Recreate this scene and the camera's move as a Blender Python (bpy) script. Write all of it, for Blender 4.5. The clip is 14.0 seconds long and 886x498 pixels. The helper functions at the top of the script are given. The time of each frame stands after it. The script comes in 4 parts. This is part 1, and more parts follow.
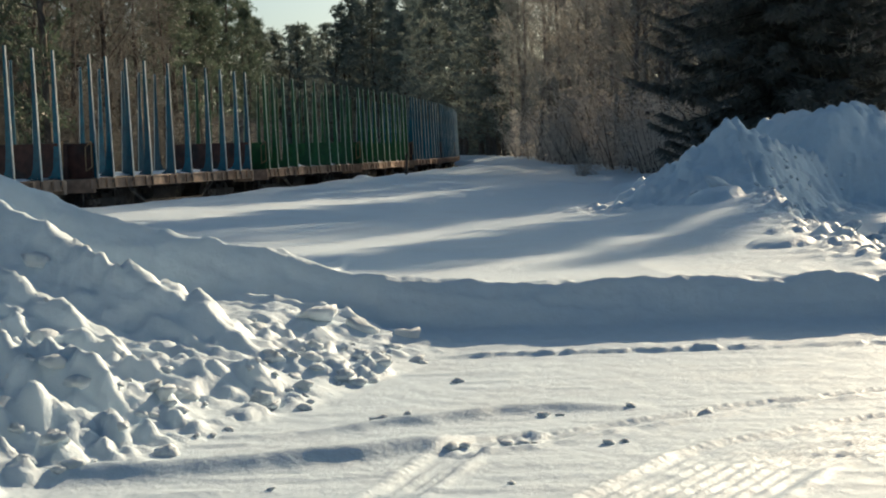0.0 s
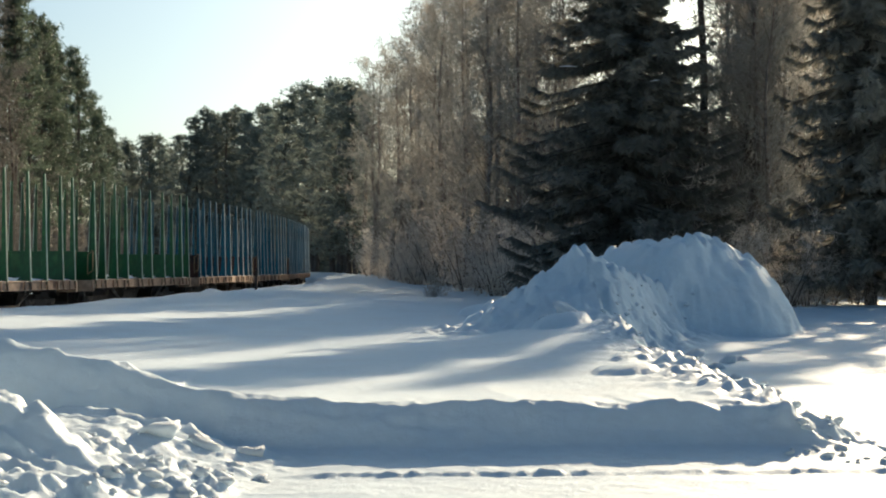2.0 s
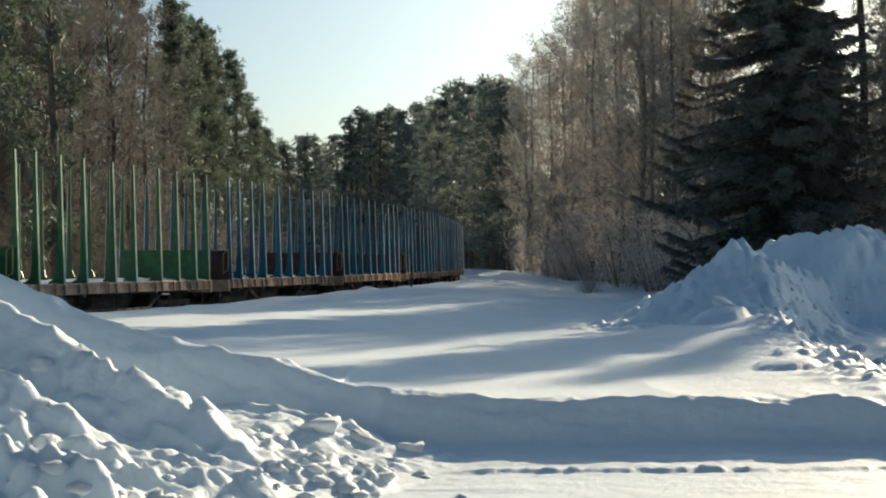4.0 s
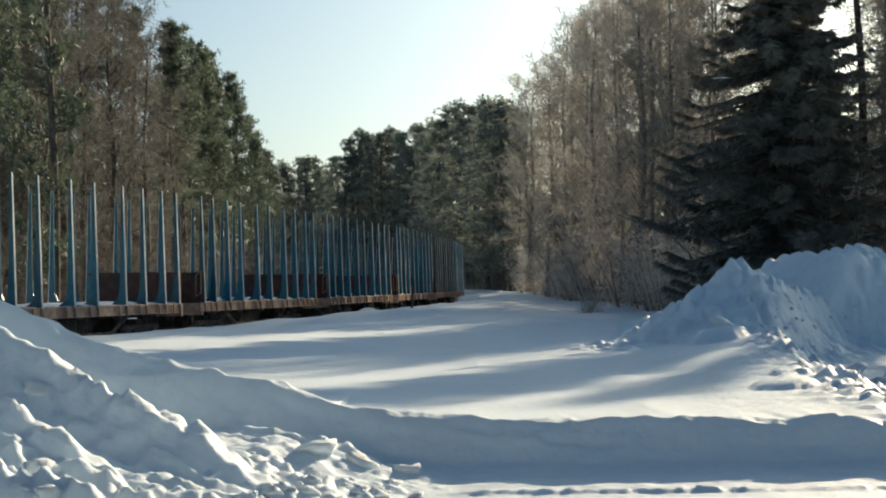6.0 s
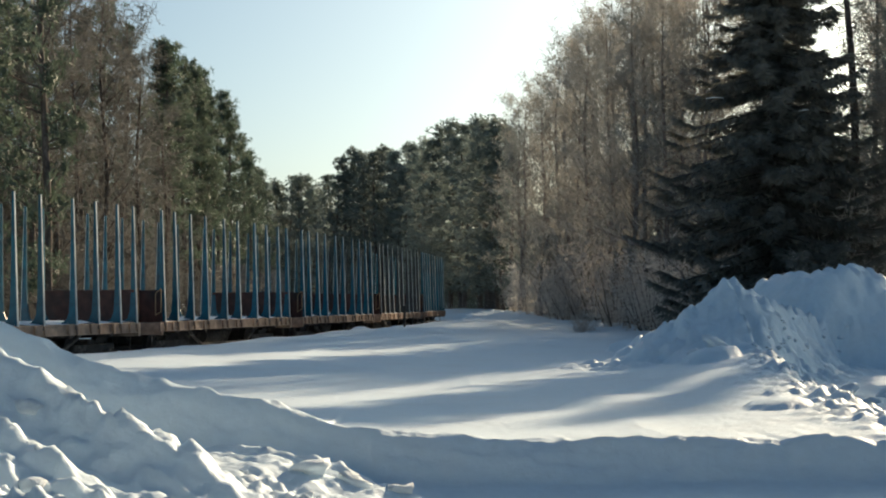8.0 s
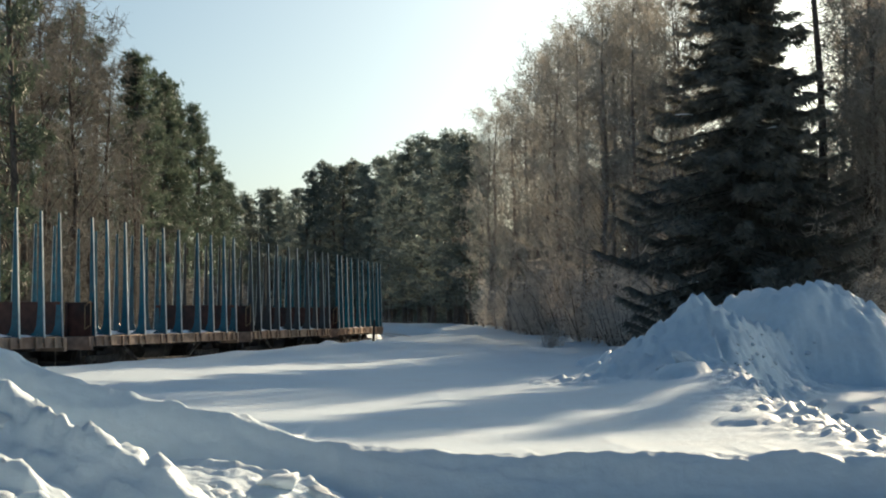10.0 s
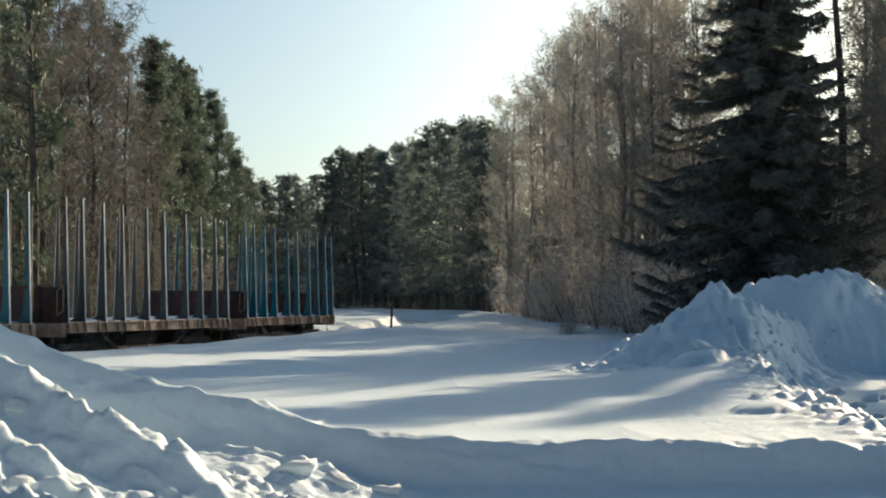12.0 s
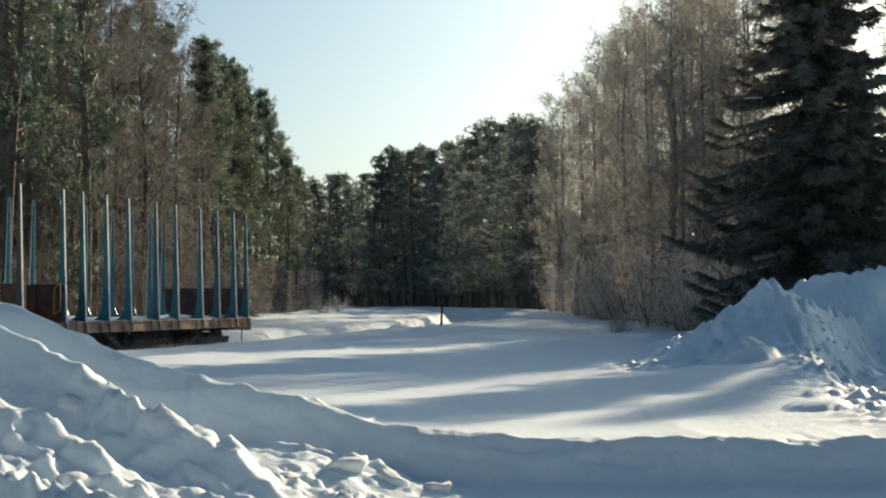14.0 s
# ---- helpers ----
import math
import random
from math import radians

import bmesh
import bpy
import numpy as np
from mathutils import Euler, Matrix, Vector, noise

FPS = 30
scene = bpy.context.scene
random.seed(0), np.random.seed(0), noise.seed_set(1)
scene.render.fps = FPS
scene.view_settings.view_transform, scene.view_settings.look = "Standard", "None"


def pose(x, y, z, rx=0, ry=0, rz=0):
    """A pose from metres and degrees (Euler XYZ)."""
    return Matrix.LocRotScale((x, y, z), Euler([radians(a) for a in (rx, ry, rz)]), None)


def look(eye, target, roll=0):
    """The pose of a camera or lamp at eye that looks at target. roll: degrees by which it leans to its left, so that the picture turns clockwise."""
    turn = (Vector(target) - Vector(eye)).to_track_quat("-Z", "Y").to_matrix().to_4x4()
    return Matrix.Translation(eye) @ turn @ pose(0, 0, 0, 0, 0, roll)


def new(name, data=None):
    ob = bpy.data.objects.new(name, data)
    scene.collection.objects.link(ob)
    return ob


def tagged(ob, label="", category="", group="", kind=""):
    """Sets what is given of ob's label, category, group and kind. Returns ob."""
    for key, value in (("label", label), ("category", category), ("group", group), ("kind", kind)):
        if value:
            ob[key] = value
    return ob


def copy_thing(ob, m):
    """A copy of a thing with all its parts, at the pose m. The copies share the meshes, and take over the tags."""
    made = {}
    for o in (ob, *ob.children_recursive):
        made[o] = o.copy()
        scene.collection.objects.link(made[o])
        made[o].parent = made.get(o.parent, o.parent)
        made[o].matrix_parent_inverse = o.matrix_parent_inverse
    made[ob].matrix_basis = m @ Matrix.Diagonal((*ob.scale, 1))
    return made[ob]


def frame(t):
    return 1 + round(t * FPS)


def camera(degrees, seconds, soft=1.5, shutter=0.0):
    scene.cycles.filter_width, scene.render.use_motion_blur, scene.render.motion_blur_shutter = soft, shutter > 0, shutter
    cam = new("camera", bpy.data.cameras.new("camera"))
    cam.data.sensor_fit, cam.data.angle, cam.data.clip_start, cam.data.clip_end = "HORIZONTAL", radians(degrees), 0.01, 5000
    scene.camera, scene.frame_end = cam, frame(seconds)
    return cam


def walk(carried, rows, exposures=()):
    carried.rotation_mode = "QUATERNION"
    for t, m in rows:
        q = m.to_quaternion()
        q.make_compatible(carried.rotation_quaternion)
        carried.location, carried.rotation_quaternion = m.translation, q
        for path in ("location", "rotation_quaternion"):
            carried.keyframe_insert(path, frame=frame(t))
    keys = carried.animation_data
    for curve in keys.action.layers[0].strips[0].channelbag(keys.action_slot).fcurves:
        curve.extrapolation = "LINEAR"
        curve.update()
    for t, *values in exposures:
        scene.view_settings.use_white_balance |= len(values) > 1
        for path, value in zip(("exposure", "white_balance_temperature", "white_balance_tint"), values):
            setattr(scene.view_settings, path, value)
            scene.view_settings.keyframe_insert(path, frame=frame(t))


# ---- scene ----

# seconds, heading to the right of +y, tilt up, lean (degrees), eye x, eye z (metres)
PATH = [
    (0, 1.165, -3.529, -1.600, 0.002, 1.589),
    (0.2, 2.716, -3.367, -1.000, 0.000, 1.603),
    (0.5, 2.965, -1.209, -0.213, -0.001, 1.604),
    (0.7, 3.175, -0.138, -0.080, 0.000, 1.603),
    (1, 3.206, 0.551, 0.079, -0.002, 1.608),
    (1.2, 4.577, 0.538, 0.120, 0.000, 1.603),
    (1.5, 5.957, 0.811, 0.192, -0.006, 1.608),
    (1.7, 5.807, 0.506, 0.260, 0.000, 1.603),
    (2, 6.551, 0.620, 0.356, 0.002, 1.601),
    (2.2, 6.324, 0.571, 0.460, 0.000, 1.603),
    (2.5, 6.564, 0.910, 0.625, -0.001, 1.601),
    (2.7, 5.706, 0.839, 0.350, 0.000, 1.603),
    (3, 3.198, -0.130, -0.039, -0.012, 1.599),
    (3.2, 3.096, 0.095, -0.020, 0.000, 1.603),
    (3.5, 1.754, 0.331, -0.006, -0.015, 1.601),
    (3.7, 1.352, 0.377, -0.070, -0.024, 1.599),
    (5.8, 0.426, 1.488, -0.628, 0.030, 1.590),
    (6, 1.040, 1.231, -0.522, 0.027, 1.601),
    (6.5, 1.388, 1.562, -0.541, 0.017, 1.599),
    (7, 1.277, 1.815, -0.400, 0.017, 1.601),
    (9.5, 1.718, 1.974, -0.127, 0.007, 1.611),
    (10, 2.407, 2.406, -0.084, 0.006, 1.606),
    (10.5, 2.463, 2.043, -0.073, 0.005, 1.608),
    (11, 2.283, 1.881, 0.027, -0.001, 1.602),
    (11.5, 2.371, 1.723, 0.050, -0.004, 1.598),
    (12, 1.776, 1.933, 0.119, 0.000, 1.608),
    (12.5, 0.962, 2.048, -0.415, -0.002, 1.605),
    (13, 1.076, 1.898, -0.128, -0.006, 1.605),
    (13.5, 0.085, 1.861, -0.066, -0.011, 1.601),
    (14, 0.000, 1.868, 0.000, 0.000, 1.600),
]


def aim(yaw, tilt, lean, ex, ez):
    y, p = radians(yaw), radians(tilt)
    d = Vector((math.sin(y) * math.cos(p), math.cos(y) * math.cos(p), math.sin(p)))
    eye = Vector((ex, 0, ez))
    return look(eye, eye + d * 10, lean)


cam = camera(30.74, 14.0, soft=2.0)
walk(cam, [(r[0], aim(*r[1:])) for r in PATH], exposures=[(0, 0.50, 6350, -8), (0.7, 0.72, 6350, -8), (1.5, 0.90, 6350, -8), (2.6, 0.88, 6350, -8), (3.6, 0.75, 6350, -8), (14, 0.75, 6350, -8)])

# ---------------------------------------------------------------- light
SUN_AZ, SUN_EL = radians(31), radians(20)
world = bpy.data.worlds.new("sky")
scene.world = world
world.use_nodes = True
wn = world.node_tree
wn.nodes.clear()
sky = wn.nodes.new("ShaderNodeTexSky")
sky.sky_type = 'NISHITA'
sky.sun_disc = False
sky.sun_elevation = SUN_EL
sky.sun_rotation = SUN_AZ
sky.air_density, sky.dust_density, sky.ozone_density = 0.7, 2.3, 2.5
bg = wn.nodes.new("ShaderNodeBackground")
bg.inputs["Strength"].default_value = 0.063
wo = wn.nodes.new("ShaderNodeOutputWorld")
wn.links.new(sky.outputs[0], bg.inputs["Color"])
wn.links.new(bg.outputs[0], wo.inputs["Surface"])
sun = new("sun", bpy.data.lights.new("sun", 'SUN'))
sun.data.energy = 5.0
sun.data.angle = radians(0.6)
sun.data.color = (1.0, 0.72, 0.53)
sun_dir = Vector((math.sin(SUN_AZ) * math.cos(SUN_EL), math.cos(SUN_AZ) * math.cos(SUN_EL), math.sin(SUN_EL)))
sun.matrix_world = look(sun_dir * 100, (0, 0, 0))

# ---------------------------------------------------------------- materials


def mat(name, rgb, rough=0.7, metal=0.0, vary=0.25, scale=6.0, bump=0.0, bump_scale=30.0, rand=0.0, second=None, patch=1.5, thin=0.0, relief=0.02, gloss=0.5):
    """Procedural surface: base colour with grain and patches, per-object variation and fine relief."""
    m = bpy.data.materials.new(name)
    m.use_nodes = True
    nt = m.node_tree
    nt.nodes.clear()
    N = nt.nodes.new
    L = nt.links.new
    out = N("ShaderNodeOutputMaterial")
    bs = N("ShaderNodeBsdfPrincipled")
    bs.inputs["Roughness"].default_value = rough
    bs.inputs["Metallic"].default_value = metal
    bs.inputs["Specular IOR Level"].default_value = gloss
    co = N("ShaderNodeTexCoord")
    n1 = N("ShaderNodeTexNoise")
    n1.inputs["Scale"].default_value = scale
    n1.inputs["Detail"].default_value = 6
    n2 = N("ShaderNodeTexNoise")
    n2.inputs["Scale"].default_value = patch
    n2.inputs["Detail"].default_value = 3
    L(co.outputs["Object"], n1.inputs["Vector"])
    L(co.outputs["Object"], n2.inputs["Vector"])
    r1 = N("ShaderNodeMapRange")
    r1.inputs["From Min"].default_value, r1.inputs["From Max"].default_value = 0.3, 0.7
    r1.inputs["To Min"].default_value, r1.inputs["To Max"].default_value = 1 - vary, 1 + vary
    L(n1.outputs["Fac"], r1.inputs["Value"])
    hsv = N("ShaderNodeHueSaturation")
    mix = N("ShaderNodeMix")
    mix.data_type = 'RGBA'
    mix.inputs["A"].default_value = (*rgb, 1)
    mix.inputs["B"].default_value = (*(second or rgb), 1)
    r2 = N("ShaderNodeMapRange")
    r2.inputs["From Min"].default_value, r2.inputs["From Max"].default_value = 0.5, 0.65
    L(n2.outputs["Fac"], r2.inputs["Value"])
    L(r2.outputs[0], mix.inputs["Factor"])
    L(mix.outputs["Result"], hsv.inputs["Color"])
    val = r1.outputs[0]
    if rand:
        oi = N("ShaderNodeObjectInfo")
        r3 = N("ShaderNodeMapRange")
        r3.inputs["To Min"].default_value, r3.inputs["To Max"].default_value = 1 - rand, 1 + rand
        L(oi.outputs["Random"], r3.inputs["Value"])
        mu = N("ShaderNodeMath")
        mu.operation = 'MULTIPLY'
        L(r1.outputs[0], mu.inputs[0])
        L(r3.outputs[0], mu.inputs[1])
        val = mu.outputs[0]
    L(val, hsv.inputs["Value"])
    L(hsv.outputs["Color"], bs.inputs["Base Color"])
    if bump:
        b = N("ShaderNodeBump")
        b.inputs["Strength"].default_value = bump
        b.inputs["Distance"].default_value = relief
        n3 = N("ShaderNodeTexNoise")
        n3.inputs["Scale"].default_value = bump_scale
        n3.inputs["Detail"].default_value = 9
        n3.inputs["Roughness"].default_value = 0.62
        L(co.outputs["Object"], n3.inputs["Vector"])
        L(n3.outputs["Fac"], b.inputs["Height"])
        L(b.outputs[0], bs.inputs["Normal"])
    if thin:
        tb = N("ShaderNodeBsdfTranslucent")
        L(hsv.outputs["Color"], tb.inputs["Color"])
        ms = N("ShaderNodeMixShader")
        ms.inputs[0].default_value = thin
        L(bs.outputs[0], ms.inputs[1])
        L(tb.outputs[0], ms.inputs[2])
        L(ms.outputs[0], out.inputs["Surface"])
    else:
        L(bs.outputs[0], out.inputs["Surface"])
    return m


SNOW = mat("snow", (0.715, 0.815, 0.885), rough=0.55, vary=0.03, scale=9, bump=0.55, bump_scale=5, second=(0.70, 0.785, 0.845), patch=0.8, relief=0.045, gloss=0.12)
CLOD = mat("snow_clod", (0.76, 0.825, 0.87), rough=0.6, vary=0.04, scale=12, bump=0.5, bump_scale=9, relief=0.03, gloss=0.12)
BLUE = mat("blue_paint", (0.001, 0.095, 0.145), rough=0.35, vary=0.3, scale=5, rand=0.25, second=(0.002, 0.06, 0.095))
TEAL = mat("teal_paint", (0.001, 0.105, 0.142), rough=0.35, vary=0.3, scale=5, rand=0.25, second=(0.004, 0.075, 0.105))
GREEN = mat("green_paint", (0.010, 0.085, 0.022), rough=0.4, vary=0.3, scale=5, rand=0.25, second=(0.03, 0.12, 0.03))
GREY = mat("grey_steel", (0.050, 0.052, 0.050), rough=0.5, vary=0.3, scale=5, rand=0.2, second=(0.065, 0.050, 0.040))
RUST = mat("rusty_frame", (0.44, 0.31, 0.22), rough=0.6, vary=0.3, scale=4, second=(0.30, 0.19, 0.13), patch=0.9, bump=0.2)
BROWN = mat("brown_bulkhead", (0.085, 0.035, 0.025), rough=0.7, vary=0.35, scale=4, second=(0.05, 0.03, 0.025))
UNDER = mat("dark_underframe", (0.075, 0.062, 0.052), rough=0.8, vary=0.4, scale=5, second=(0.17, 0.14, 0.115), patch=2.5)
WHEEL = mat("wheel_steel", (0.06, 0.05, 0.045), rough=0.6, metal=0.5, vary=0.3)
DECKM = mat("deck_planks", (0.20, 0.15, 0.11), rough=0.8, vary=0.3)
# stake edges: sunlight on the outer flange is painted as a pale colour
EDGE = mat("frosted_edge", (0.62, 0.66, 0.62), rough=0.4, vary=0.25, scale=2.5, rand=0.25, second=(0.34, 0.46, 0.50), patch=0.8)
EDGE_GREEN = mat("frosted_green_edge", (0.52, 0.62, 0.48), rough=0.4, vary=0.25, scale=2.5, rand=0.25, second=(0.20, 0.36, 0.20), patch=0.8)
YELLOW = mat("handrail_paint", (0.34, 0.22, 0.11), rough=0.5, vary=0.2)
RAILM = mat("rail_steel", (0.22, 0.19, 0.17), rough=0.4, metal=0.8, vary=0.3)
BARK = mat("pine_bark", (0.105, 0.085, 0.07), rough=0.9, vary=0.4, scale=8, rand=0.2, second=(0.07, 0.055, 0.045))
BIRCHBARK = mat("birch_bark", (0.24, 0.20, 0.17), rough=0.8, vary=0.3, scale=7, rand=0.15, second=(0.10, 0.08, 0.07), patch=3)
SPRUCE_BARK = mat("spruce_bark", (0.055, 0.047, 0.04), rough=0.9, vary=0.4, scale=8, second=(0.08, 0.07, 0.06))
# real frost, its colour raised further to carry sun on the sunward twigs
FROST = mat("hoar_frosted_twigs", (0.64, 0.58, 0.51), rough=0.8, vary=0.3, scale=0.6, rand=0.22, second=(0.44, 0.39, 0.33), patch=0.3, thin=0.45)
# duller twigs: the lack of direct sun is put into the colour
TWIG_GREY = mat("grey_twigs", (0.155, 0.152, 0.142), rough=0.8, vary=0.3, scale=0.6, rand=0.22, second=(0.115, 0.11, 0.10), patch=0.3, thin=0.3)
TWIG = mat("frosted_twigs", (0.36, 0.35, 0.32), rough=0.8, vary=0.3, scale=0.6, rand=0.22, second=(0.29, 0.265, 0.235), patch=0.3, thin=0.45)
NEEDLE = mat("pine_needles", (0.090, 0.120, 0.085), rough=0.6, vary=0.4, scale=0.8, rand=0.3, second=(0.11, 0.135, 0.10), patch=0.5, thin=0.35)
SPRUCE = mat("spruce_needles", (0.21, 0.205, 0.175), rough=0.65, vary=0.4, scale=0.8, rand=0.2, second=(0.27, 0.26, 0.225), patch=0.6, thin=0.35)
# paler than NEEDLE: the haze of distance is put into the colour
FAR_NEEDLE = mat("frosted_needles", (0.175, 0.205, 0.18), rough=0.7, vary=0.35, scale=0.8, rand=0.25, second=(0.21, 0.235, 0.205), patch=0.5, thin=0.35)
POWDER = mat("snow_powder", (0.78, 0.82, 0.85), rough=0.8, vary=0.05, thin=0.5)
POSTM = mat("marker_post", (0.05, 0.045, 0.04), rough=0.8, vary=0.3)

# ---------------------------------------------------------------- helpers


def link(name, verts, faces, material, parent=None, label="", smooth=False):
    me = bpy.data.meshes.new(name)
    me.from_pydata(verts, [], faces)
    me.materials.append(material)
    if smooth:
        me.polygons.foreach_set("use_smooth", [True] * len(me.polygons))
    me.update()
    ob = new(name, me)
    if parent is not None:
        ob.parent = parent
    if label:
        ob["label"] = label
    return ob


def shared(name, source, parent, m, label=""):
    """A part on the mesh of another part."""
    ob = new(name, source.data)
    ob.parent = parent
    ob.matrix_basis = m
    if label:
        ob["label"] = label
    return ob


def part(name, bm, material, parent, label=""):
    me = bpy.data.meshes.new(name)
    bm.to_mesh(me)
    bm.free()
    me.materials.append(material)
    ob = new(name, me)
    ob.parent = parent
    if label:
        ob["label"] = label
    return ob


def bm_box(bm, x0, x1, y0, y1, z0, z1, bevel=0.0):
    geo = bmesh.ops.create_cube(bm, size=1.0)
    vs = geo["verts"]
    bmesh.ops.scale(bm, verts=vs, vec=(x1 - x0, y1 - y0, z1 - z0))
    bmesh.ops.translate(bm, verts=vs, vec=((x0 + x1) / 2, (y0 + y1) / 2, (z0 + z1) / 2))
    if bevel:
        es = list({e for v in vs for e in v.link_edges})
        bmesh.ops.bevel(bm, geom=es, offset=bevel, segments=1, affect='EDGES')


def bm_cyl(bm, a, b, r, seg=10, r2=None):
    a, b = Vector(a), Vector(b)
    d = b - a
    m = Matrix.Translation((a + b) / 2) @ d.to_track_quat('Z', 'Y').to_matrix().to_4x4()
    bmesh.ops.create_cone(bm, cap_ends=True, segments=seg, radius1=r, radius2=r if r2 is None else r2, depth=d.length, matrix=m)


def hash2(i, j, seed):
    n = (i.astype(np.int64) * 374761393 + j.astype(np.int64) * 668265263 + seed * 1274126177) & 0xFFFFFFFF
    n = ((n ^ (n >> 13)) * 1274126177) & 0xFFFFFFFF
    n = (n ^ (n >> 16)) & 0xFFFFFFFF
    return n / 4294967295.0


def vnoise(x, y, seed=0):
    """Smooth value noise, 0 to 1, cell size 1."""
    i, j = np.floor(x), np.floor(y)
    u, v = x - i, y - j
    u, v = u * u * u * (u * (6 * u - 15) + 10), v * v * v * (v * (6 * v - 15) + 10)
    a, b = hash2(i, j, seed), hash2(i + 1, j, seed)
    c, d = hash2(i, j + 1, seed), hash2(i + 1, j + 1, seed)
    return (a * (1 - u) + b * u) * (1 - v) + (c * (1 - u) + d * u) * v


def fbm(x, y, seed=0, octaves=4):
    t, a, f, n = 0.0, 1.0, 1.0, 0.0
    for o in range(octaves):
        t = t + a * (vnoise(x * f + 17.3 * o, y * f - 9.1 * o, seed + o) - 0.5)
        n += a
        a *= 0.5
        f *= 2.03
    return t / n


def lumps(x, y, size, seed, share=0.6):
    """Rounded clods: half spheres of differing size, one or none in each cell. 0 to 1."""
    gx, gy = x / size, y / size
    ci, cj = np.floor(gx), np.floor(gy)
    best = np.zeros_like(x)
    for di in (-1, 0, 1):
        for dj in (-1, 0, 1):
            i, j = ci + di, cj + dj
            px, py = i + 0.2 + 0.6 * hash2(i, j, seed), j + 0.2 + 0.6 * hash2(i, j, seed + 1)
            rad = np.where(hash2(i, j, seed + 2) < share, 0.22 + 0.45 * hash2(i, j, seed + 3) ** 2, 1e-3)
            q = 1 - ((gx - px) ** 2 + (gy - py) ** 2) / rad ** 2
            best = np.maximum(best, np.sqrt(np.clip(q, 0, 1)) * rad * 1.5)
    return best


def ridged(x, y, seed):
    """Sharp-crested noise, 0 to 1."""
    return (1 - np.abs(2 * vnoise(x, y, seed) - 1)) ** 2


def step(a, b, x):
    t = np.clip((x - a) / (b - a), 0, 1)
    return t * t * (3 - 2 * t)


# ---------------------------------------------------------------- the railway's line: one long arc
ARC_R, ARC_K = 364.96, 1 / 364.96
ARC_A0, ARC_X0, ARC_Y0 = 0.24357, -6.4976, 53.540
ARC_CX = ARC_X0 - ARC_R * math.cos(ARC_A0)
ARC_CY = ARC_Y0 + ARC_R * math.sin(ARC_A0)
HALF_W = 1.60
RAIL_Z = -0.22


def on_arc(s, offset):
    """Point of the arc at length s; offset metres to the right of the stakes' line."""
    a = ARC_A0 - ARC_K * s
    r = ARC_R + offset
    return ARC_CX + r * math.cos(a), ARC_CY - r * math.sin(a), a


# ---------------------------------------------------------------- ground: one sheet of snow
CREST_X = [-9, -5, -3.6, -2.9, -2.18, -1.46, -0.69, 0.32, 0.85, 2.5, 4.2, 4.7, 5.4]
CREST_Z = [1.75, 1.70, 1.55, 1.21, 0.99, 0.85, 0.61, 0.47, 0.44, 0.42, 0.39, 0.32, 0.05]
# wheel tracks on the road: plan line of one edge, and the width to its right
TRACKS = [
    ([0.36, 0.70, 1.16, 1.53, 1.84, 2.30, 2.98, 4.4, 7.0], [8.52, 8.76, 9.12, 9.33, 9.60, 9.79, 10.11, 10.5, 10.7], 0.17),
    ([-0.60, -0.23, -0.05, 0.10, 0.22, 0.40], [6.3, 7.40, 7.93, 8.40, 8.62, 8.74], 0.24),
    ([0.25, 0.72, 0.88, 1.08, 1.35, 1.71, 2.07, 2.38, 2.71, 4.0, 7.0], [6.3, 7.21, 7.44, 7.74, 8.21, 8.52, 8.75, 8.97, 9.15, 9.6, 9.9], 0.80),
]
# crests of the ploughed heap's ridges: plan line, height at each point, reach
RIDGES = [
    ([-6, -2.9, -2.05, -1.4, -0.88, -0.15], [12.0, 11.55, 11.2, 11.15, 10.95, 11.35], [0.40, 0.40, 0.33, 0.24, 0.14, 0.03], 0.50),
    ([-6, -2.7, -2.1, -1.7], [10.9, 10.55, 10.4, 10.2], [0.20, 0.24, 0.14, 0.0], 0.30),
    ([-2.1, -1.6, -1.1, -0.5], [9.75, 9.95, 10.3, 10.65], [0.0, 0.20, 0.18, 0.02], 0.30),
    ([-6, -2.35, -1.85, -1.5, -1.05], [9.5, 9.22, 9.05, 9.3, 9.4], [0.26, 0.30, 0.28, 0.20, 0.03], 0.45),
    ([-6, -2.2, -1.7, -1.3], [8.4, 8.45, 8.72, 8.7], [0.18, 0.20, 0.20, 0.04], 0.28),
    ([-6, -2.2, -1.7], [7.5, 7.6, 7.9], [0.14, 0.12, 0.0], 0.25),
]


def line_dist(x, y, xs, ys):
    """Signed distance to a smoothed plan line (positive to its right) and the length along it."""
    t = np.linspace(0, len(xs) - 1, 20 * len(xs))
    px, py = (np.convolve(np.pad(np.interp(t, np.arange(len(xs)), q), 9, mode='reflect', reflect_type='odd'), np.ones(19) / 19, 'valid') for q in (xs, ys))
    al = np.concatenate([[0], np.cumsum(np.hypot(np.diff(px), np.diff(py)))])
    best, along = np.full(x.shape, 99.0), np.zeros(x.shape)
    for i in range(len(px) - 1):
        ax, ay = px[i + 1] - px[i], py[i + 1] - py[i]
        ln = math.hypot(ax, ay)
        f = np.clip(((x - px[i]) * ax + (y - py[i]) * ay) / ln ** 2, 0, 1)
        dx, dy = x - px[i] - f * ax, y - py[i] - f * ay
        d = np.hypot(dx, dy) * np.where(dx * ay - dy * ax > 0, 1, -1)
        near = np.abs(d) < np.abs(best)
        best, along = np.where(near, d, best), np.where(near, al[i] + f * ln, along)
    return best, along


